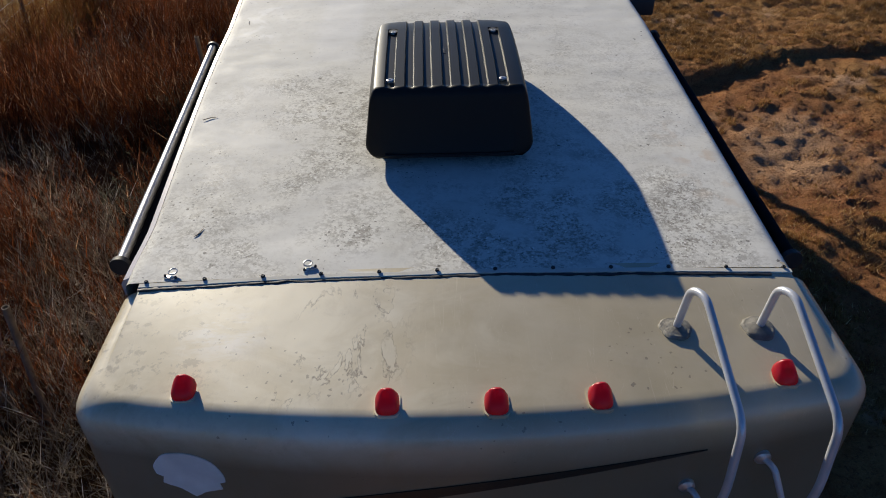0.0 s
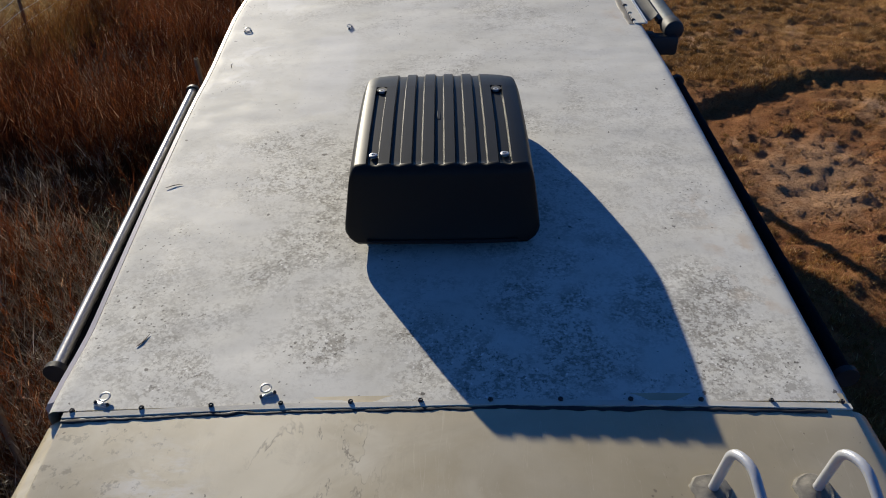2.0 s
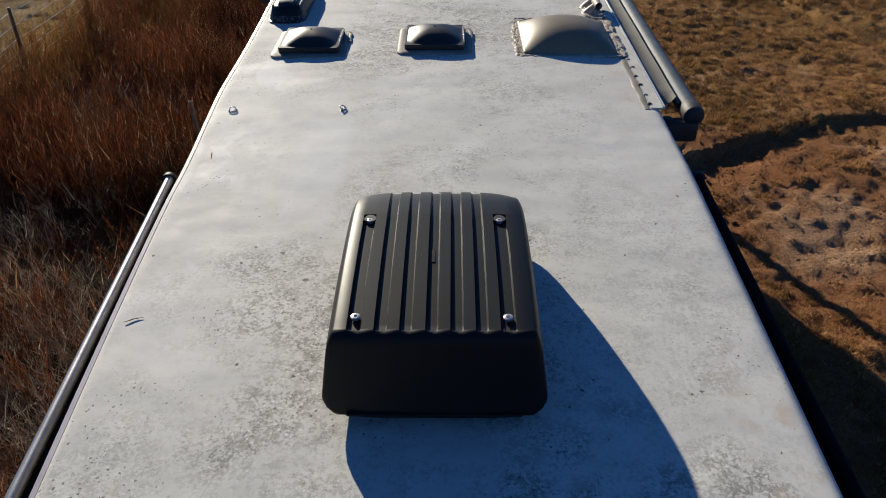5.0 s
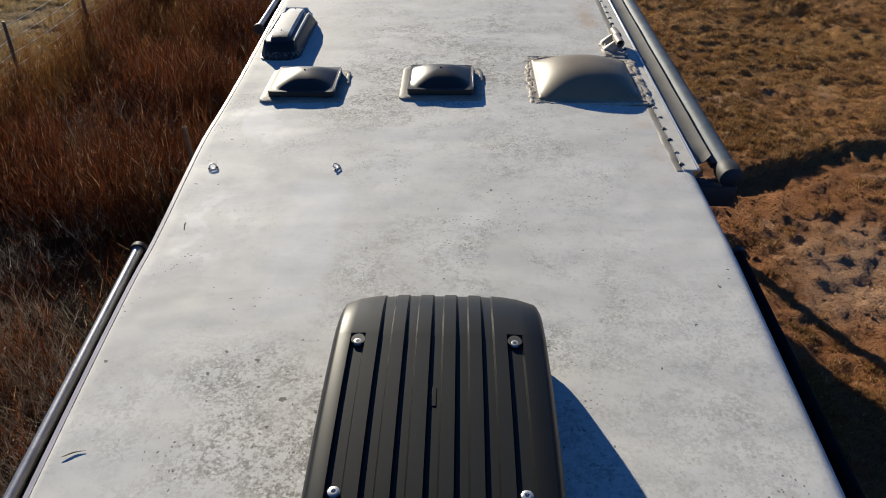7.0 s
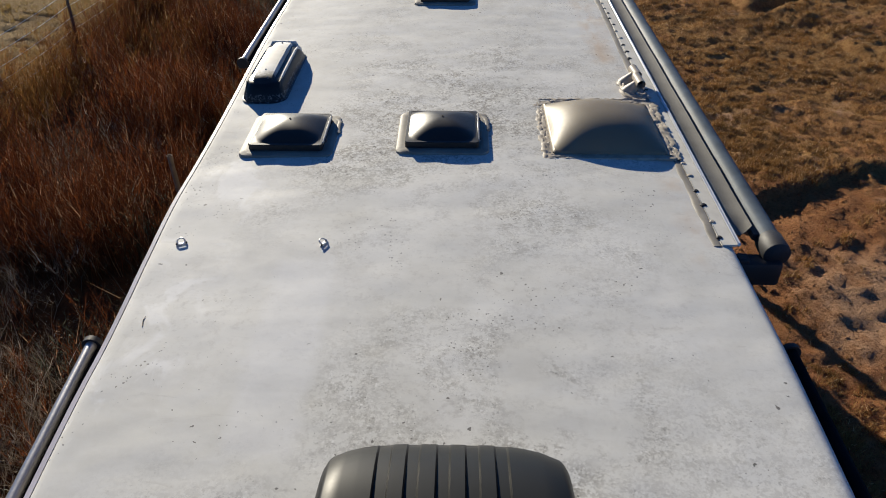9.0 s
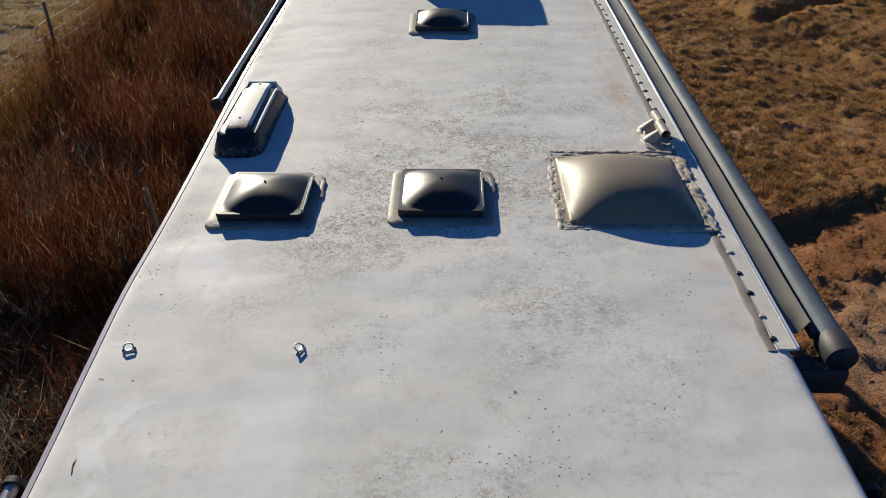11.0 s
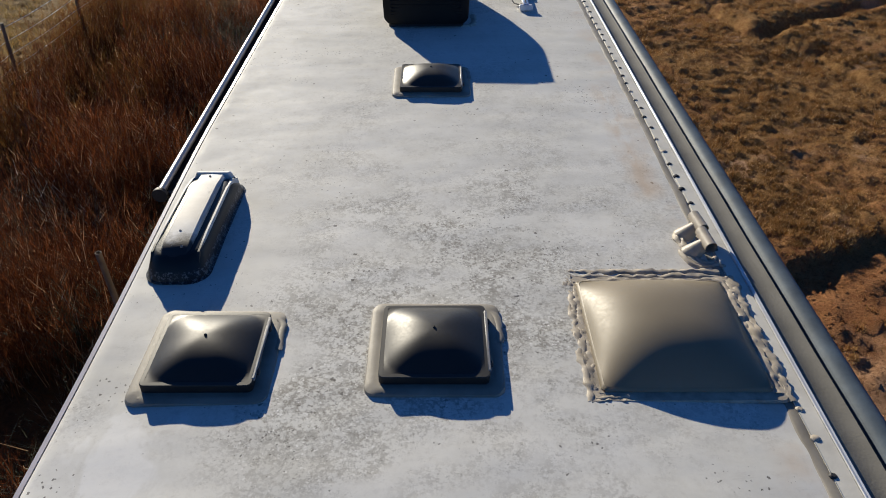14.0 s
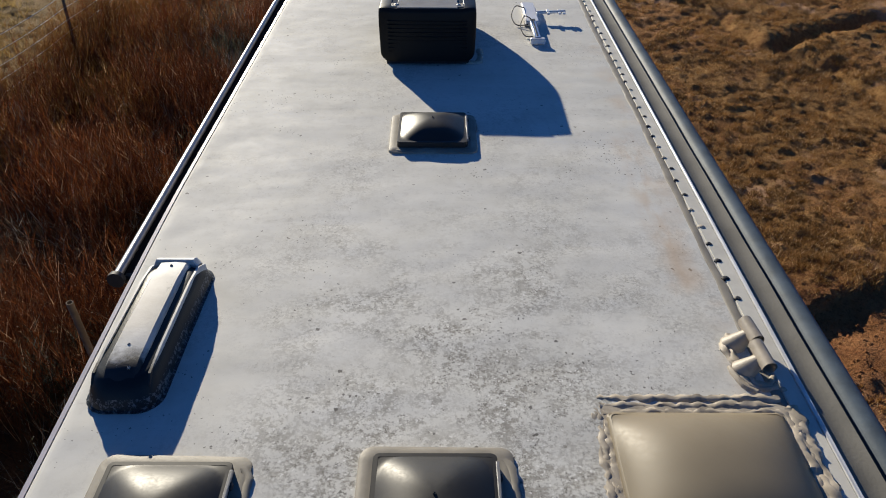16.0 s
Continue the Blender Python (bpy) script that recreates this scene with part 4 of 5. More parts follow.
def skylight():
    sl = empty("skylight", 0.83, 4.03, H, "bronze tinted domed skylight in thick wrinkled sealant", "skylight")
    cx, cy, z = 0.857, 4.171, roof_z(0.83, 4)
    hx, hy = 0.297, 0.306
    bm = bmesh.new()
    n = 40
    grid = []
    for j in range(n + 1):
        for i in range(n + 1):
            u, v = 2 * i / n - 1, 2 * j / n - 1
            lift = (1 - abs(u) ** 2.4) ** 0.85 * (1 - abs(v) ** 2.4) ** 0.85
            grid.append(bm.verts.new((cx + u * hx, cy + v * hy, z + 0.018 + 0.112 * lift)))
    for j in range(n):
        for i in range(n):
            a = j * (n + 1) + i
            bm.faces.new((grid[a], grid[a + 1], grid[a + n + 2], grid[a + n + 1]))
    loft(bm, [rounded(cx, cy, hx + 0.008, hy + 0.008, 0.02, z), rounded(cx, cy, hx + 0.008, hy + 0.008, 0.02, z + 0.014), rounded(cx, cy, hx - 0.004, hy - 0.004, 0.02, z + 0.021)], cap=False)
    part("dome", bm, M_BRONZE, sl, angle=60)
    bm = bmesh.new()
    loft(bm, [rounded(cx, cy, hx + 0.05, hy + 0.052, 0.02, z - 0.004), rounded(cx, cy, hx + 0.045, hy + 0.047, 0.02, z + 0.006), rounded(cx, cy, hx, hy, 0.02, z + 0.007)], cap=False)
    part("flange", bm, M_SEALANT, sl)
    bm = bmesh.new()
    for k, off in enumerate((0.016, 0.034, 0.05)):
        x0, x1, y0, y1 = cx - hx - off, cx + hx + off, cy - hy - off, cy + hy + off
        lumps(bm, [(x0, y0, z), (x0, y1, z)], 0.034, 0.010, 31 + k, 0.014, 7, 1.15)
        lumps(bm, [(x0 + 0.012 * k, y1 + 0.018 * k, z), (x1 - 0.01 * k, y1 + 0.018 * k, z)], 0.034, 0.011, 41 + k, 0.014, 7, 1.15)
        lumps(bm, [(x1 + 0.01, y1, z), (x1 + 0.01, y0, z)], 0.038, 0.012, 51 + k, 0.014, 7, 1.2)
        lumps(bm, [(x0, y0, z), (x0 + 0.12, y0 + 0.005, z)], 0.022, 0.010, 61 + k)
    part("sealant_bead", bm, M_SEALANT, sl, "thick wrinkled beige sealant")


skylight()


def fridge_vent():
    fv = empty("refrigerator_vent", -1.07, 4.8, H, "long plastic refrigerator vent hood with peeled black paint", "refrigerator vent")
    cx, y0, y1, z = -1.135, 4.490, 5.330, roof_z(-1.07, 4.8)

    def ring(inset, h, near, far, r=0.085):
        return rounded(cx, (y0 + near + y1 - far) / 2, 0.135 - inset, (y1 - far - y0 - near) / 2, min(r, 0.13 - inset), z + 0.88 * h, 6)

    bm = bmesh.new()
    loft(bm, [ring(-0.004, 0.0, 0, 0), ring(-0.004, 0.006, 0, 0), ring(0.004, 0.010, 0.006, 0.006), ring(0.010, 0.04, 0.012, 0.02), ring(0.022, 0.085, 0.03, 0.07), ring(0.032, 0.112, 0.055, 0.12, 0.07), ring(0.045, 0.122, 0.075, 0.15, 0.06)])
    part("hood", bm, M_HOODPAINT, fv, "black painted hood with worn lower edge", angle=35)
    bm = bmesh.new()
    prof = [(4.508, 0.030), (4.525, 0.075), (4.550, 0.112), (4.585, 0.136), (4.630, 0.147), (4.815, 0.152), (5.095, 0.150), (5.215, 0.135), (5.305, 0.07), (5.320, 0.02)]
    loft(bm, [[(cx - 0.064, y, z + 0.88 * h - 0.035), (cx - 0.062, y, z + 0.88 * h - 0.012), (cx - 0.052, y, z + 0.88 * h - 0.001), (cx, y, z + 0.88 * h + 0.003), (cx + 0.052, y, z + 0.88 * h - 0.001), (cx + 0.062, y, z + 0.88 * h - 0.012), (cx + 0.064, y, z + 0.88 * h - 0.035)] for y, h in prof])
    part("top_panel", bm, M_FRIDGE, fv, "chalky white raised panel with black overspray", angle=35)
    for s in (-1, 1):
        bm = bmesh.new()
        x = cx + s * 0.098
        prof = [(4.555, 0.085), (4.585, 0.118), (4.715, 0.128), (5.095, 0.128), (5.215, 0.112), (5.285, 0.07)]
        loft(bm, [[(x - 0.010, y, z + 0.88 * h - 0.05), (x - 0.005, y, z + 0.88 * h), (x + 0.004, y, z + 0.88 * h), (x + 0.010, y, z + 0.88 * h - 0.05)] for y, h in prof])
        part("side_rail", bm, M_FRIDGE, fv, "pale side rail", angle=35)
    bm = bmesh.new()
    loft(bm, [[(cx - 0.094, y, z + 0.88 * h - 0.03), (cx - 0.078, y, z + 0.88 * h), (cx + 0.078, y, z + 0.88 * h), (cx + 0.094, y, z + 0.88 * h - 0.03)] for y, h in ((5.225, 0.128), (5.232, 0.139), (5.25, 0.134), (5.275, 0.114), (5.297, 0.085), (5.312, 0.05))])
    part("front_band", bm, M_FRIDGE, fv, "chalky pale front band", angle=35)
    for x, y, h in ((0.03, 4.590, 0.142), (-0.005, 4.70, 0.149), (0.0, 5.185, 0.141)):
        screw(fv, cx + x, y, z + 0.88 * h, 0.006, M_HINGE)


def hood_paint():
    n = Nodes("black paint worn to blue-grey")
    _, _, zz = n.xyz()
    wear = n.ramp(n.noise(70, 4, 0.7), (0.50, 0.0), (0.60, 1.0))
    col = n.mix(n.math("MULTIPLY", n.math("MULTIPLY", wear, n.math("LESS_THAN", zz, H + 0.035)), 0.5), (0.012, 0.017, 0.02), (0.30, 0.31, 0.32))
    return n.set(col, 0.4, 0.0, n.noise(90, 3), 0.2, 0.003, 0.25)


M_HOODPAINT = hood_paint()
fridge_vent()


def plumbing_vent():
    pv = empty("plumbing_vent", 1.14, 4.76, H, "cream plastic twin vent pipes set in lumpy sealant", "vent pipe")
    z = roof_z(1.14, 4.76)
    for a, b in (((1.158, 4.905), (1.172, 4.795)), ((1.156, 4.775), (1.166, 4.650))):
        mid = Vector(((a[0] + b[0]) / 2, (a[1] + b[1]) / 2 - 0.005, 0))
        bm = bmesh.new()
        tube(bm, [(mid.x - 0.060, mid.y + 0.005, z - 0.01), (mid.x - 0.040, mid.y, z + 0.018), (mid.x - 0.008, mid.y, z + 0.060)], [0.046, 0.040, 0.024], 16)
        part("boot", bm, M_PIPE, pv, "cream flexible boot")
        bm = bmesh.new()
        pts = [(a[0], a[1], z + 0.078), (b[0], b[1], z + 0.072)]
        tube(bm, pts, 0.027, 20, closed_ends=False)
        tube(bm, pts[::-1], 0.0235, 20, closed_ends=False)
        part("pipe", bm, M_PIPE, pv, "open cream pipe lying at a slant")
        # black plug added so that the pipe's inside reads as shaded
        bm = bmesh.new()
        tube(bm, [Vector(pts[0]).lerp(Vector(pts[1]), 0.55), Vector(pts[0]).lerp(Vector(pts[1]), 0.6)], 0.0237, 16)
        part("pipe_plug", bm, M_DARK, pv, "black plug for the pipe's shaded inside")
    bm = bmesh.new()
    for k, loop in enumerate((((1.10, 4.89), (1.078, 4.86), (1.07, 4.80), (1.085, 4.74), (1.09, 4.68), (1.11, 4.635), (1.15, 4.615), (1.20, 4.63)), ((1.115, 4.91), (1.095, 4.83), (1.09, 4.77), (1.105, 4.71), (1.125, 4.645), (1.18, 4.635), (1.215, 4.68)), ((1.06, 4.73), (1.075, 4.65), (1.12, 4.60)))):
        lumps(bm, [(x, y, z) for x, y in loop], 0.030, 0.016, 71 + k, 0.015)
    part("sealant_bead", bm, M_SEALANT, pv, "lumpy beige sealant")


plumbing_vent()


# ---- kerb-side awning ----
def awning():
    aw = empty("awning", 1.35, 6.8, 3.6, "rolled grey vinyl awning on a long sealed rail", "awning")
    y0, y1 = 3.045, FRONT - 0.3
    z = roof_z(1.2, 5)
    part("rail", block(bmesh.new(), 1.215, 1.279, y0, y1, z - 0.004, z + 0.006, 0.002), M_LIGHTSTRIP, aw, "pale painted mounting rail")
    part("trim", block(bmesh.new(), 1.281, 1.296, y0, y1, z - 0.004, z + 0.014, 0.004), M_WHITE, aw, "bright white metal edge")
    bm = bmesh.new()
    lumps(bm, [(1.192 + 0.006 * math.sin(2.1 * y), y, z) for y in np.linspace(y0 - 0.005, y1, 60)], 0.046, 0.006, 91, step=0.05, wild=0.4)
    part("sealant_bead", bm, M_CAULK, aw, "long smooth beige caulk strip")
    rng = random.Random(4)
    y = y0 + 0.06
    while y < 9.5:
        bm = bmesh.new()
        r = rng.uniform(0.010, 0.014)
        x = 1.222 + rng.uniform(-0.006, 0.006)
        loft(bm, [[(x + q * math.cos(a) * 1.1, y + q * math.sin(a), z + h) for a in (k * math.pi / 4 for k in range(8))] for q, h in ((r * 1.25, 0.0), (r * 1.2, 0.006), (r * 0.7, 0.011))])
        part("screw", bm, M_DARK if rng.random() < 0.7 else M_SEALANT, aw)
        y += 0.137 + rng.uniform(-0.015, 0.015)
    # cloth from rail to roller, sagging a little
    bm = bmesh.new()
    rows = []
    for y in np.linspace(y0 + 0.11, y1, 130):
        row = []
        for u in np.linspace(0, 1, 9):
            x = 1.294 + 0.100 * u
            zz = z + 0.004 - 0.010 * u + 0.010 * u * u - 0.010 * math.sin(math.pi * u) + 0.004 * noise.noise(Vector((x * 9, y * 2.3, 2)))
            if y < y0 + 0.3:
                zz -= 0.02 * (1 - (y - y0 - 0.11) / 0.19) ** 2 * math.sin(math.pi * u)
            row.append((x, y + 0.05 * u * (y < y0 + 0.2), zz))
        rows.append(row + [(x, yy, q - 0.004) for x, yy, q in row[::-1]])
    loft(bm, rows)
    part("cloth", bm, M_FABRIC, aw, "taut grey vinyl cloth")
    bm = tube(bmesh.new(), [(1.466, y, z - 0.046) for y in np.linspace(y0 + 0.10, y1, 20)], 0.054, 24)
    roller = part("roller", bm, M_ROLLER, aw, "blue-grey rolled cloth on a tube")
    # solid black bar stands in for the shaded gap beside the roller
    part("roller_gap_bar", block(bmesh.new(), 1.392, 1.424, y0 + 0.12, y1, z - 0.05, z - 0.018, 0.002), M_DARK, roller, "black bar in place of a shaded slot")
    # round end cap with its bracket
    bm = bmesh.new()
    prof = ((0.0, 0.13), (0.050, 0.128), (0.058, 0.115), (0.060, 0.03), (0.057, 0.006), (0.048, -0.002), (0.0, -0.004))
    tube(bm, [(1.468, y0 + d, z - 0.05) for _, d in prof], [max(r, 0.002) * 1.05 for r, _ in prof], 22)
    part("end_cap", bm, M_DARK, aw, "rounded dark grey end cap")
    part("bracket", block(bmesh.new(), 1.30, 1.50, y0 - 0.03, y0 + 0.06, z - 0.20, z - 0.075, 0.02, 2), M_DARK, aw, "black support bracket")
    part("arm", block(bmesh.new(), 1.295, 1.35, y0 - 0.02, y0 + 0.04, 1.2, z - 0.06, 0.008), M_DARK, aw, "folded awning arm")


awning()


# ---- slide toppers ----
def slide_topper(xa, xb, y0, y1, edge, side, lit_side, radius=0.022, up=0.0, lap=None):
    """A roller beside the roof edge, from (xa, y0) to (xb, y1), with end caps and a near-black strip for the shaded
    gap.
    """
    st = empty("slide_topper", (xa + xb) / 2, (y0 + y1) / 2, 3.5, "narrow slide-out topper roller below the roof edge", "slide topper", "slide toppers")
    at = lambda y: xa + (xb - xa) * (y - y0) / (y1 - y0)
    bm = tube(bmesh.new(), [(at(y), y, 3.575 + up) for y in np.linspace(y0, y1, 8)], radius, 20)
    # silver on the sunlit side; near-black colour for the roller in shade
    part("roller", bm, M_RAILTUBE if lit_side else M_TOPPER, st, "silvery roller tube" if lit_side else "roller tube coloured dark for its shaded side")
    # near-black sheet put in for the shaded gap between roller and roof edge
    bm = bmesh.new()
    inner_x = side * 0.02 if lap is None else -side * lap
    inner_z = 3.576 + up if lap is None else H - 0.012 if lap > 0 else H - 0.045
    loft(bm, [[(edge(y) + inner_x, y, inner_z - 0.034), (edge(y) + inner_x, y, inner_z - 0.026), (at(y), y, 3.560 + up), (at(y), y, 3.552 + up)] for y in np.linspace(y0 + 0.02, y1 - 0.02, 10)])
    part("cloth", bm, M_TOPPER, st, "near-black strip for the shaded gap", smooth=False)
    for y in (y0, y1):
        bm = tube(bmesh.new(), [(at(y), y - 0.012, 3.568 + up), (at(y), y + 0.012, 3.568 + up)], radius + 0.018, 18)
        part("end_cap", bm, M_DARK, st, "black end cap")
    for y in (y0 + 0.05, y1 - 0.05):
        a, b = sorted((edge(y) - side * 0.01, at(y)))
        part("bracket", block(bmesh.new(), a, b, y - 0.015, y + 0.015, 3.515 + up, 3.557 + up, 0.003), M_DARK, st)


slide_topper(-1.285, -1.418, 0.33, 2.55, left_edge, -1, True, 0.022, -0.01)
slide_topper(-1.478, -1.515, 5.36, 10.55, left_edge, -1, True, 0.021, 0.085)
slide_topper(1.335, 1.375, 0.25, 2.55, right_edge, 1, False)


# ---- television antenna ----
def antenna():
    an = empty("tv_antenna", 0.72, 8.420, H, "folded crank-up television antenna with cables", "antenna")
    z = roof_z(0.7, 8)
    bm = block(bmesh.new(), 0.645, 0.755, 8.390, 8.880, z + 0.012, z + 0.055, 0.01)
    part("head", bm, M_WHITE, an, "white plastic head")
    bm = block(bmesh.new(), 0.676, 0.724, 8.02, 8.450, z + 0.015, z + 0.055, 0.006)
    part("arm", bm, M_ALU, an, "flat aluminium arm")
    # raised black bar drawn for the darkness of a slot in the arm
    part("arm_slot_bar", block(bmesh.new(), 0.694, 0.706, 8.05, 8.430, z + 0.0545, z + 0.058, 0.001), M_DARK, an, "black bar in place of a shaded slot")
    part("cross_piece", block(bmesh.new(), 0.645, 0.755, 8.00, 8.04, z + 0.005, z + 0.05, 0.006), M_WHITE, an, "white cross piece")
    part("base_plate", block(bmesh.new(), 0.64, 0.72, 8.420, 8.720, z - 0.003, z + 0.014, 0.004), M_GREYSEAL, an, "grey mounting plate")
    part("element", tube(bmesh.new(), [(0.75, 8.585, z + 0.060), (0.98, 8.595, z + 0.066)], 0.013, 10), M_WHITE, an, "thin white element")
    for x, h in ((0.84, 0.055), (0.93, 0.05), (0.965, 0.045)):
        part("director", block(bmesh.new(), x - 0.012, x + 0.012, 8.585 - h, 8.585 + h, z + 0.058, z + 0.072, 0.003), M_WHITE, an, "short white cross bar")
    for k, (sx, sy) in enumerate(((0.0, 0.0), (0.05, -0.26))):
        pts = [(0.66 + sx * 0.5, 8.70 + sy, z + 0.06), (0.58 + sx, 8.66 + sy, z + 0.10), (0.53 + sx, 8.53 + sy, z + 0.05), (0.57 + sx, 8.40 + sy, z + 0.012), (0.66 + sx, 8.38 + sy, z + 0.03)]
        part("cable", tube(bmesh.new(), arc(pts, 0.08, 5), 0.0045, 8), M_DARK, an, "looped dark cable")
    an.location.y += 0.11


antenna()


# ---- eye bolts, twigs, scraps on the roof ----
def eye_bolt(x, y, turn, flat=False):
    eb = empty("eye_bolt", x, y, H, "small galvanised ring bolt screwed to the roof", "eye bolt", "ring bolts on the roof")
    z = roof_z(x, y)
    part("plate", block(bmesh.new(), -0.024, 0.024, -0.008, 0.008, 0, 0.005, 0.002, 2, pose(x, y, z, 0, 0, turn)), M_STEEL, eb)
    m = pose(x, y, z + (0.012 if flat else 0.014), 6 if flat else 22, 0, turn)
    pts = [m @ Vector(((0.0145 if flat else 0.017) * math.cos(a), (0.0145 if flat else 0.017) * math.sin(a) + (0.02 if flat else 0.004), 0)) for a in np.linspace(0, 2 * math.pi, 17)]
    part("ring", tube(bmesh.new(), pts, 0.0030, 8, False), M_STEEL, eb)
    for s in (-1, 1):
        screw(eb, x + s * 0.02 * math.cos(radians(turn)), y + s * 0.02 * math.sin(radians(turn)), z + 0.006, 0.005, M_DARK)


eye_bolt(-1.163, 3.01, 20)
eye_bolt(-0.532, 3.005, 70)
eye_bolt(-0.962, 0.018, -15, True)
eye_bolt(-0.482, 0.036, 25, True)


def scrap(x, y, length, turn, label):
    bm = bmesh.new()
    z = roof_z(x, y)
    pts = []
    for t in np.linspace(-0.5, 0.5, 7):
        c, s = math.cos(radians(turn)), math.sin(radians(turn))
        w = 0.05 * length * math.sin(5 * t + turn)
        pts.append((x + t * length * c - w * s, y + t * length * s + w * c, z + 0.004))
    tube(bm, pts, [0.0008, 0.0018, 0.0022, 0.0022, 0.0018, 0.0012, 0.0008], 6)
    me = part("twig", bm, M_POST)
    tagged(me, label, "twig")


scrap(-0.925, 0.28, 0.06, 62, "short dark twig lying on the roof")
scrap(-1.10, 1.22, 0.07, 20, "curled dry leaf stem lying on the roof")
scrap(-1.148, 2.49, 0.06, 95, "short brown leaf stem lying on the roof")
# ---- plants ----
def scatter(count, x0, x1, y0, y1, seed, keep):
    rng = random.Random(seed)
    out = []
    while len(out) < count:
        x, y = rng.uniform(x0, x1), rng.uniform(y0, y1)
        if keep(x, y, rng):
            out.append((x, y))
    return out


def plant_mesh(name, verts, quads, tris, material, label, category):
    """One mesh out of arrays of quads and triangles."""
    me = bpy.data.meshes.new(name)
    me.vertices.add(len(verts))
    me.vertices.foreach_set("co", np.ascontiguousarray(verts, dtype=np.float32).ravel())
    loops = np.concatenate([quads.ravel(), tris.ravel()]).astype(np.int32)
    totals = np.concatenate([np.full(len(quads), 4), np.full(len(tris), 3)]).astype(np.int32)
    me.loops.add(len(loops))
    me.loops.foreach_set("vertex_index", loops)
    me.polygons.add(len(totals))
    me.polygons.foreach_set("loop_start", np.concatenate([[0], np.cumsum(totals)[:-1]]).astype(np.int32))
    me.polygons.foreach_set("loop_total", totals)
    me.update(calc_edges=True)
    me.validate()
    me.materials.append(material)
    return tagged(new(name, me), label, category, kind="stuff")


def stalks(name, roots, material, label, category, height, lean, width, per, seed, spreadr=0.12, droop=0.25, fork=0, segs=3, fleck=0, fleck_size=0.014):
    """Thin three-sided stems grown in tufts from the roots, with tapering side twigs and small dry leaves, joined as one mesh."""
    rng = np.random.default_rng(seed)
    level = np.array([ground_z(x, y) - 0.02 for x, y in roots])
    roots = np.repeat(np.array(roots), per, axis=0)
    n = len(roots)
    base = np.column_stack([roots + rng.normal(0, spreadr, (n, 2)), np.repeat(level, per)])
    ang = rng.uniform(0, 2 * np.pi, n)
    tall = height * rng.uniform(0.45, 1.25, n) * np.repeat(rng.uniform(0.7, 1.2, len(level)), per)
    out = np.column_stack([np.cos(ang), np.sin(ang), np.zeros(n)]) * (lean * tall * rng.uniform(0.1, 1.3, n))[:, None]
    wob = rng.normal(0, 0.07, (n, 2)) * tall[:, None]
    wid = width * rng.uniform(0.6, 1.4, n)

    def along(s):
        s = np.reshape(s, (-1, 1)) * np.ones((n, 1))
        return base + out * s ** 1.5 + np.concatenate([wob * np.sin(2.6 * s), tall[:, None] * (s - droop * s * s)], axis=1)

    spin = rng.uniform(0, 2 * np.pi, n)
    verts = np.zeros((n, (segs + 1) * 3, 3))
    for i, s in enumerate(np.linspace(0, 1, segs + 1)):
        p = along(s)
        for j in range(3):
            a = spin + j * 2 * np.pi / 3
            verts[:, i * 3 + j] = p + np.column_stack([np.cos(a), np.sin(a), np.zeros(n)]) * (wid * (1 - 0.75 * s))[:, None]
    cells = [(i * 3 + j, i * 3 + (j + 1) % 3, i * 3 + 3 + (j + 1) % 3, i * 3 + 3 + j) for i in range(segs) for j in range(3)]
    quads = (np.array(cells)[None] + (np.arange(n) * (segs + 1) * 3)[:, None, None]).reshape(-1, 4)
    loose = []
    for k in range(fork):
        s = rng.uniform(0.25, 0.95, n)
        start = along(s)
        a2 = rng.uniform(0, 2 * np.pi, n)
        t2 = tall * rng.uniform(0.06, 0.24, n)
        tip = start + np.column_stack([np.cos(a2), np.sin(a2), np.zeros(n)]) * (t2 * rng.uniform(0.25, 1.0, n))[:, None] + np.column_stack([np.zeros((n, 2)), t2])
        a3 = a2 + np.pi / 2 + rng.normal(0, 0.7, n)
        half = np.column_stack([np.cos(a3), np.sin(a3), np.zeros(n)]) * (wid * 0.9)[:, None]
        loose.append(np.stack([start - half, start + half, tip], axis=1))
    for k in range(fleck):
        at = along(rng.uniform(0.4, 1.0, n)) + rng.normal(0, 0.045, (n, 3))
        loose.append(at[:, None, :] + rng.normal(0, fleck_size, (n, 3, 3)))
    tris = np.zeros((0, 3), dtype=int)
    verts = verts.reshape(-1, 3)
    if loose:
        extra = np.concatenate(loose).reshape(-1, 3)
        tris = np.arange(len(extra)).reshape(-1, 3) + len(verts)
        verts = np.concatenate([verts, extra])
    return plant_mesh(name, verts, quads, tris, material, label, category)


def blades(name, roots, material, label, category, height, lean, width, per, seed, spreadr=0.035):
    """Short grass: tufts of bent tapering blades, joined as one mesh."""
    rng = np.random.default_rng(seed)
    level = np.array([ground_z(x, y) - 0.008 for x, y in roots])
    big = rng.uniform(0.5, 1.4, len(level))
    roots = np.repeat(np.array(roots), per, axis=0)
    n = len(roots)
    scale = np.repeat(big, per)
    base = np.column_stack([roots + rng.normal(0, spreadr, (n, 2)) * scale[:, None], np.repeat(level, per)])
    ang = rng.uniform(0, 2 * np.pi, n)
    tall = height * rng.uniform(0.4, 1.25, n) * scale
    tip = base + np.column_stack([np.cos(ang) * lean * tall, np.sin(ang) * lean * tall, tall])
    a2 = rng.uniform(0, 2 * np.pi, n)
    half = np.column_stack([np.cos(a2), np.sin(a2), np.zeros(n)]) * (width * rng.uniform(0.6, 1.4, n))[:, None]
    verts = np.stack([base - half, base + half, tip], axis=1).reshape(-1, 3)
    return plant_mesh(name, verts, np.zeros((0, 4), dtype=int), np.arange(3 * n).reshape(-1, 3), material, label, category)


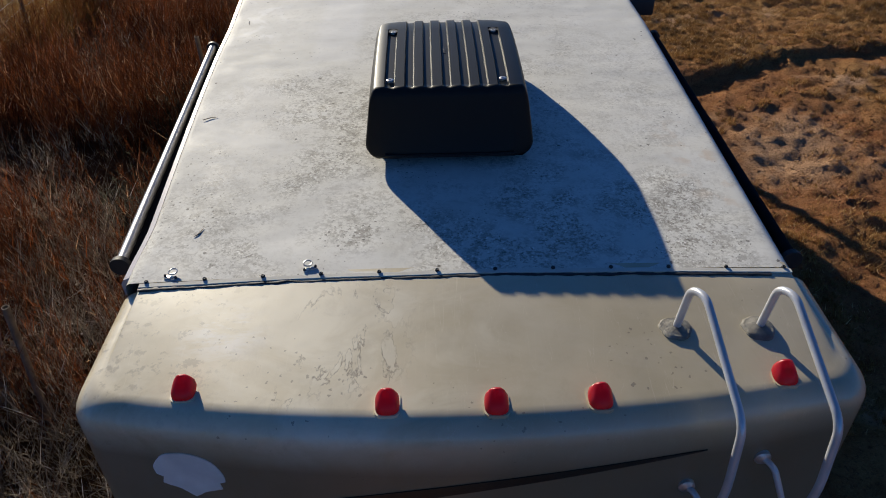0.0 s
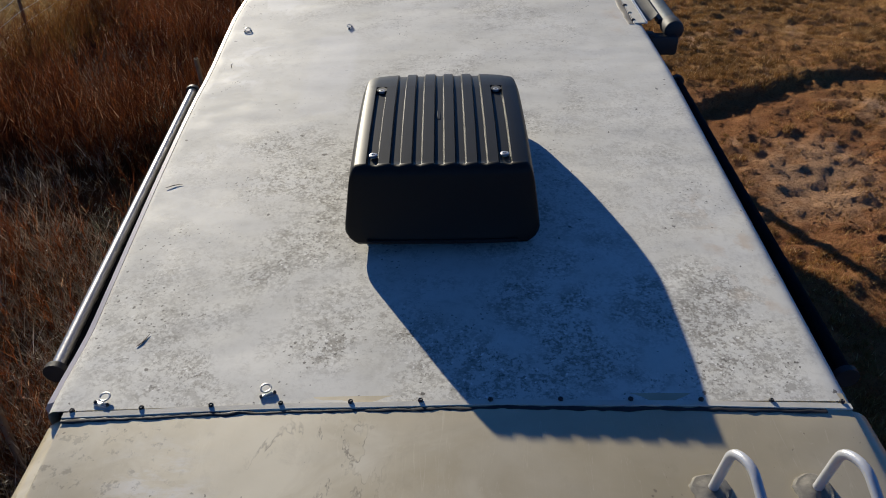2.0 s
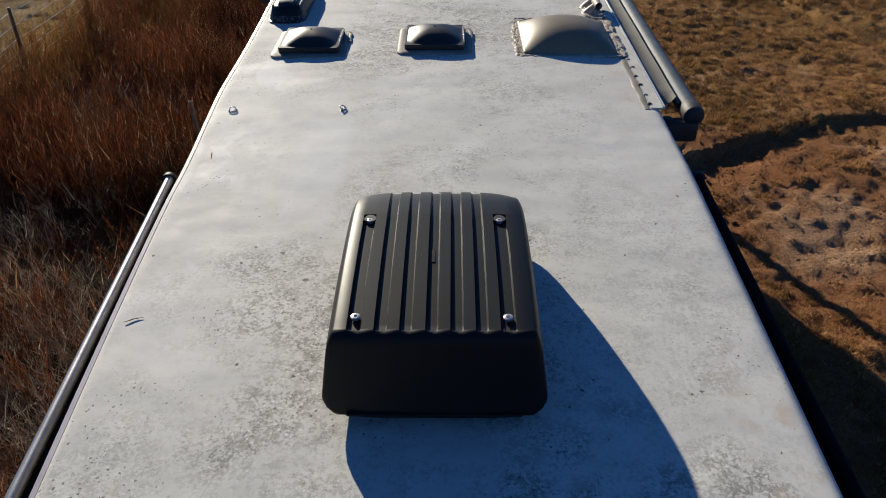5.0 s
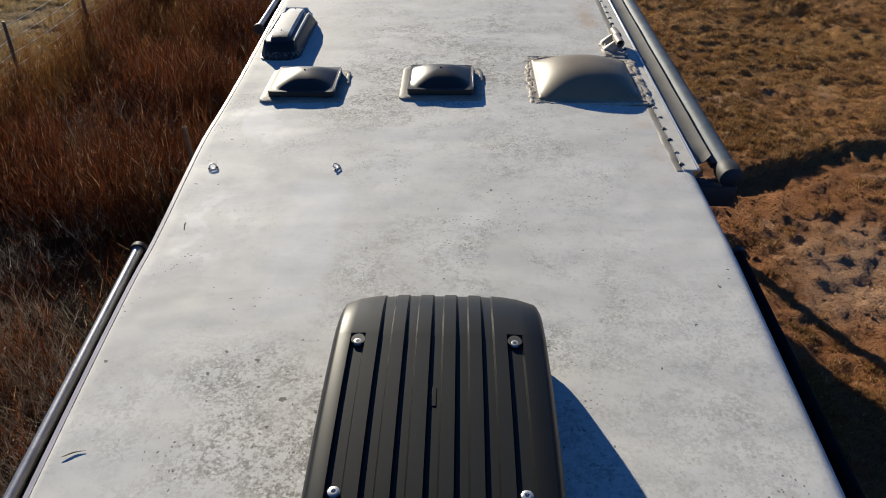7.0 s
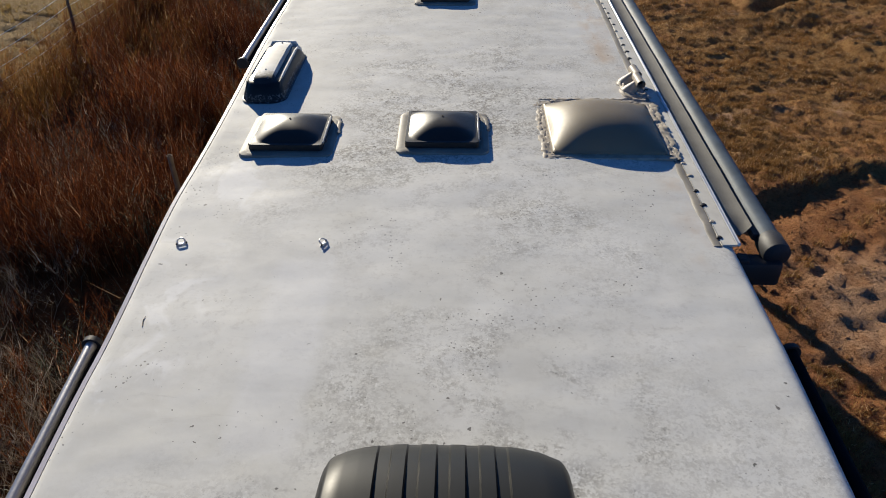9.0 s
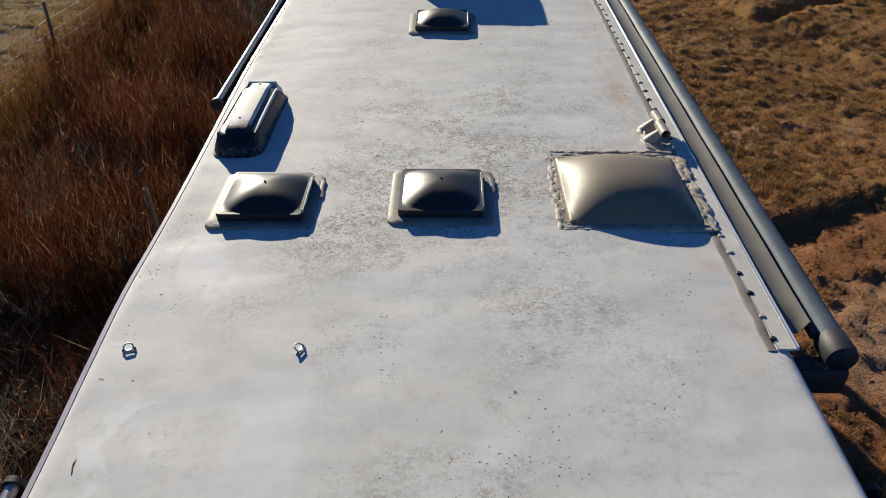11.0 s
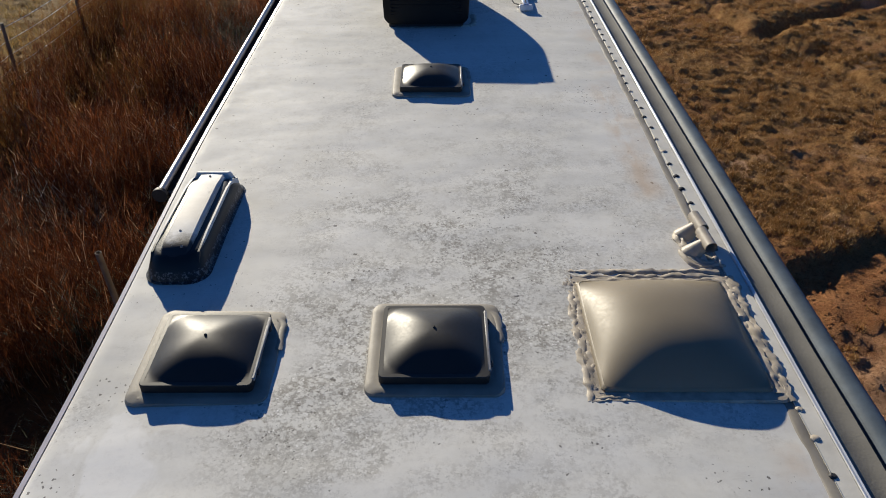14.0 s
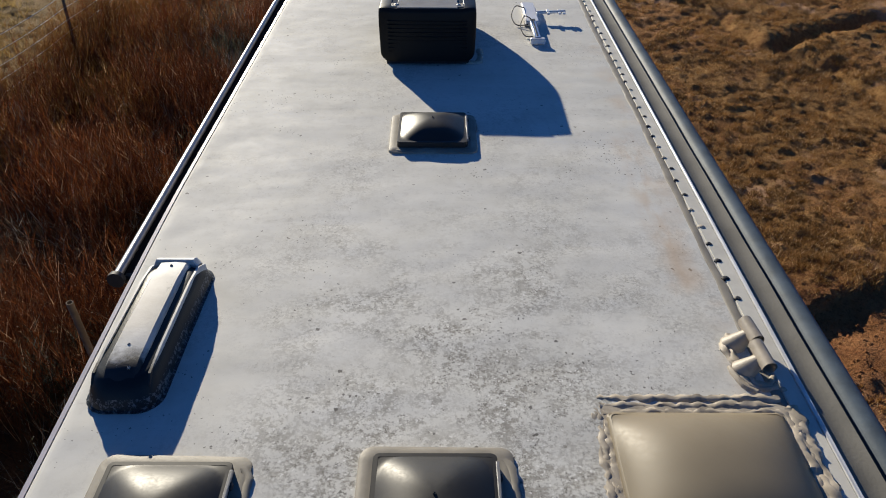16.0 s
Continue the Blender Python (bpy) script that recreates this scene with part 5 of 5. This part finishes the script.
def brushy(x, y, rng):
    d = noise.noise(Vector((x * 0.55, y * 0.55, 4))) + 0.9 * noise.noise(Vector((x * 1.5, y * 1.5, 11)))
    thin = 0.3 if (y < 5.0 and x > -3.7) or x > -2.9 else 1.0
    return rng.random() < thin * (0.25 + 2.2 * d) and x < -1.85 and x > -7.3 + 0.6 * noise.noise(Vector((0, y * 0.4, 7)))


stalks("brush", scatter(1450, -7.8, -1.8, -1.5, 22, 1, brushy), M_BRUSH, "dense red-brown dry weed stalks", "brush", 1.15, 0.26, 0.0030, 9, 2, 0.10, 0.12, 12, 3, 9, 0.007)
stalks("bare_shrub", scatter(360, -6.5, -1.9, -1.5, 20, 5, lambda x, y, r: r.random() < 0.75 + noise.noise(Vector((x * 0.7, y * 0.7, 40))) - 0.65 * (y > 6) + 0.3 * (y < 4)), M_TWIG, "tangled grey bare twigs", "shrub", 0.95, 0.85, 0.0032, 13, 6, 0.16, 0.35, 12, 4, 3, 0.007)
stalks("dead_shrub", scatter(75, -4.2, -1.95, -0.8, 4.3, 45, lambda x, y, r: r.random() < 0.6 + noise.noise(Vector((x, y, 70)))), M_PALETWIG, "pale dead branching twigs", "shrub", 0.85, 1.0, 0.0044, 9, 46, 0.14, 0.4, 10, 4, 3, 0.007)
# golden weeds; their bright colour also stands in for sun on the far brush
stalks("golden_weed", scatter(330, -7.9, -4.4, 7.5, 20.5, 47, lambda x, y, r: r.random() < max(smoothstep(10.5, 14.5, y) * (0.5 + noise.noise(Vector((x * 0.6, y * 0.6, 80)))), smoothstep(-6.3, -7.2, x))), M_GOLD, "golden-brown dry weeds coloured bright as if in low sun", "brush", 0.95, 0.35, 0.0034, 10, 48, 0.14, 0.12, 10, 3, 12, 0.009)
stalks("sage", scatter(30, -3.9, -2.4, 5.0, 12.5, 9, lambda x, y, r: noise.noise(Vector((x, y, 3))) > -0.05) + scatter(26, -5.6, -3.5, 15.2, 18.6, 29, lambda x, y, r: True), M_SAGE, "grey-green sage clumps", "sage", 0.8, 0.5, 0.0040, 36, 10, 0.16, 0.2, 8, 3, 14, 0.008)


def grassy(x, y, rng):
    d = noise.noise(Vector((x * 0.5, y * 0.5, 14))) + 0.6 * noise.noise(Vector((x * 1.9, y * 1.9, 2)))
    near_track = abs(y - track_line(x) + 0.4) < 0.5
    if y > 12 and x > 4.5 and gully_depth(x, y) > 0.05:
        return False
    bare = 0.4 if y < track_line(x) and y > 5.5 else 1.0
    return rng.random() < bare * (0.45 + 1.4 * d) and not near_track and x > 1.8


def tufty(x, y, rng):
    d = noise.noise(Vector((x * 0.7, y * 0.7, 24))) + 0.5 * noise.noise(Vector((x * 2.3, y * 2.3, 5)))
    clay = math.hypot((x - 5.1) / 0.9, (y - 7.1) / 1.0) < 1
    near_track = -0.9 < y - track_line(x) < 0.0
    if y > 12 and x > 4.5 and gully_depth(x, y) > 0.05:
        return False
    near = 0.32 if 5.5 < y < track_line(x) and x < 6.5 else 0.8 if y < track_line(x) else 1.0
    return rng.random() < near * (0.5 + 1.3 * d) and not near_track and not clay


blades("dry_grass", scatter(8000, 1.8, 12.5, 2, 22, 12, grassy), M_GRASS, "short dry straw-coloured grass", "grass", 0.045, 0.8, 0.006, 16, 13, 0.06)
blades("grass_tuft", scatter(5200, 1.8, 12.5, 2, 23, 17, tufty), M_GRASS, "dense low tufts of dry grass", "grass", 0.060, 0.6, 0.006, 60, 18, 0.045)


def clods(count, seed):
    """Crumbled lumps of soil, joined as one mesh."""
    rng = random.Random(seed)
    bm = bmesh.new()
    bmesh.ops.create_icosphere(bm, subdivisions=1, radius=1.0)
    base = np.array([v.co[:] for v in bm.verts])
    tris = np.array([[v.index for v in f.verts] for f in bm.faces])
    bm.free()
    jit = np.random.default_rng(seed)
    places = scatter(count, 1.9, 12.0, 2, 22, seed, lambda x, y, r: r.random() < 0.35 + 1.2 * noise.noise(Vector((x * 0.6, y * 0.6, 51))) + 0.5 * (abs(y - track_line(x)) < 0.35))
    verts, faces = [], []
    for k, (x, y) in enumerate(places):
        s = rng.choice((0.007, 0.009, 0.011, 0.014, 0.017, 0.022)) * rng.uniform(0.7, 1.3)
        p = base * jit.uniform(0.7, 1.3, (12, 1)) * np.array((s * rng.uniform(0.8, 1.5), s, s * rng.uniform(0.5, 0.85)))
        a = rng.uniform(0, 6.28)
        c, q = math.cos(a), math.sin(a)
        z = ground_z(x, y) + 0.2 * s
        verts.append(np.column_stack([p[:, 0] * c - p[:, 1] * q + x, p[:, 0] * q + p[:, 1] * c + y, p[:, 2] + z]))
        faces.append(tris + 12 * k)
    ob = raw("clod", np.concatenate(verts).tolist(), np.concatenate(faces).tolist(), M_GROUND)
    return tagged(ob, "crumbled clods of dry red soil", "soil", kind="stuff")


clods(7000, 61)
stalks("tall_grass", scatter(1500, -14, -5.2, 8, 26, 15, lambda x, y, r: -8.0 < x < -6.9 + 0.8 * smoothstep(12, 16, y) + 0.6 * noise.noise(Vector((0, y * 0.4, 7)))), M_FARGRASS, "pale yellow grass beside the fence", "grass", 0.34, 0.5, 0.004, 14, 16, 0.12, 0.3, 0, 2)

blades("field_grass", scatter(1700, -16, -7.9, 7, 27, 35, lambda x, y, r: r.random() < 0.5 + noise.noise(Vector((x * 0.6, y * 0.6, 9)))), M_FARGRASS, "short grazed tan grass beyond the fence", "grass", 0.14, 0.7, 0.006, 16, 36, 0.08)


# ---- posts and fence ----
def pipe_post(x, y, z1, lean):
    bm = bmesh.new()
    z0 = ground_z(x, y) - 0.1
    top = Vector((x + lean[0], y + lean[1], z1))
    low = Vector((x, y, z0))
    tube(bm, [low, low.lerp(top, 0.5), top], 0.029, 14, closed_ends=False)
    tube(bm, [top, low.lerp(top, 0.93)], 0.024, 14, closed_ends=False)
    rim = [top + Vector((0.0265 * math.cos(a), 0.0265 * math.sin(a), 0)) for a in np.linspace(0, 2 * math.pi, 15)]
    tube(bm, rim, 0.004, 6, False)
    tagged(part("pipe_post", bm, M_POST), "rusty open steel pipe post standing in brush", "post", "pipe posts")


pipe_post(-3.12, 7.62, 1.77, (0.02, -0.15))
pipe_post(-3.45, 2.30, 1.60, (0.08, 0.06))


def front_post(x, y, z1):
    """An unseen square post added beside the trailer's front, to cast the long shadow there."""
    bm = block(bmesh.new(), x - 0.065, x + 0.065, y - 0.065, y + 0.065, ground_z(x, y) - 0.1, z1, 0.012, 2)
    tagged(part("shadow_post", bm, M_POST), "unseen post added beside the trailer's front end to cast a shadow", "post")


front_post(1.80, 10.92, 2.40)


def fence():
    fe = empty("wire_fence", -8.2, 16, 0.2, "barbed wire fence on thin weathered posts", "fence")
    posts = [(-7.8, 9.3), (-7.7, 12.0), (-7.6, 14.7), (-7.5, 17.4), (-7.4, 20.1), (-7.3, 22.8), (-7.2, 25.5)]
    tops = []
    for x, y in posts:
        z = ground_z(x, y)
        part("post", tube(bmesh.new(), [(x, y, z - 0.1), (x + 0.02, y, z + 0.7), (x + 0.03, y + 0.02, z + 1.3)], [0.036, 0.032, 0.028], 9), M_POST, fe)
        tops.append(Vector((x, y, z)))
    for h in (0.3, 0.52, 0.74, 0.97, 1.2):
        pts = []
        for a, b in zip(tops, tops[1:]):
            pts += [a.lerp(b, t) + Vector((0, 0, h - 0.12 * t * (1 - t))) for t in np.linspace(0, 1, 9)[:-1]]
        part("wire", tube(bmesh.new(), pts, 0.005, 5), M_WIRE, fe)


fence()
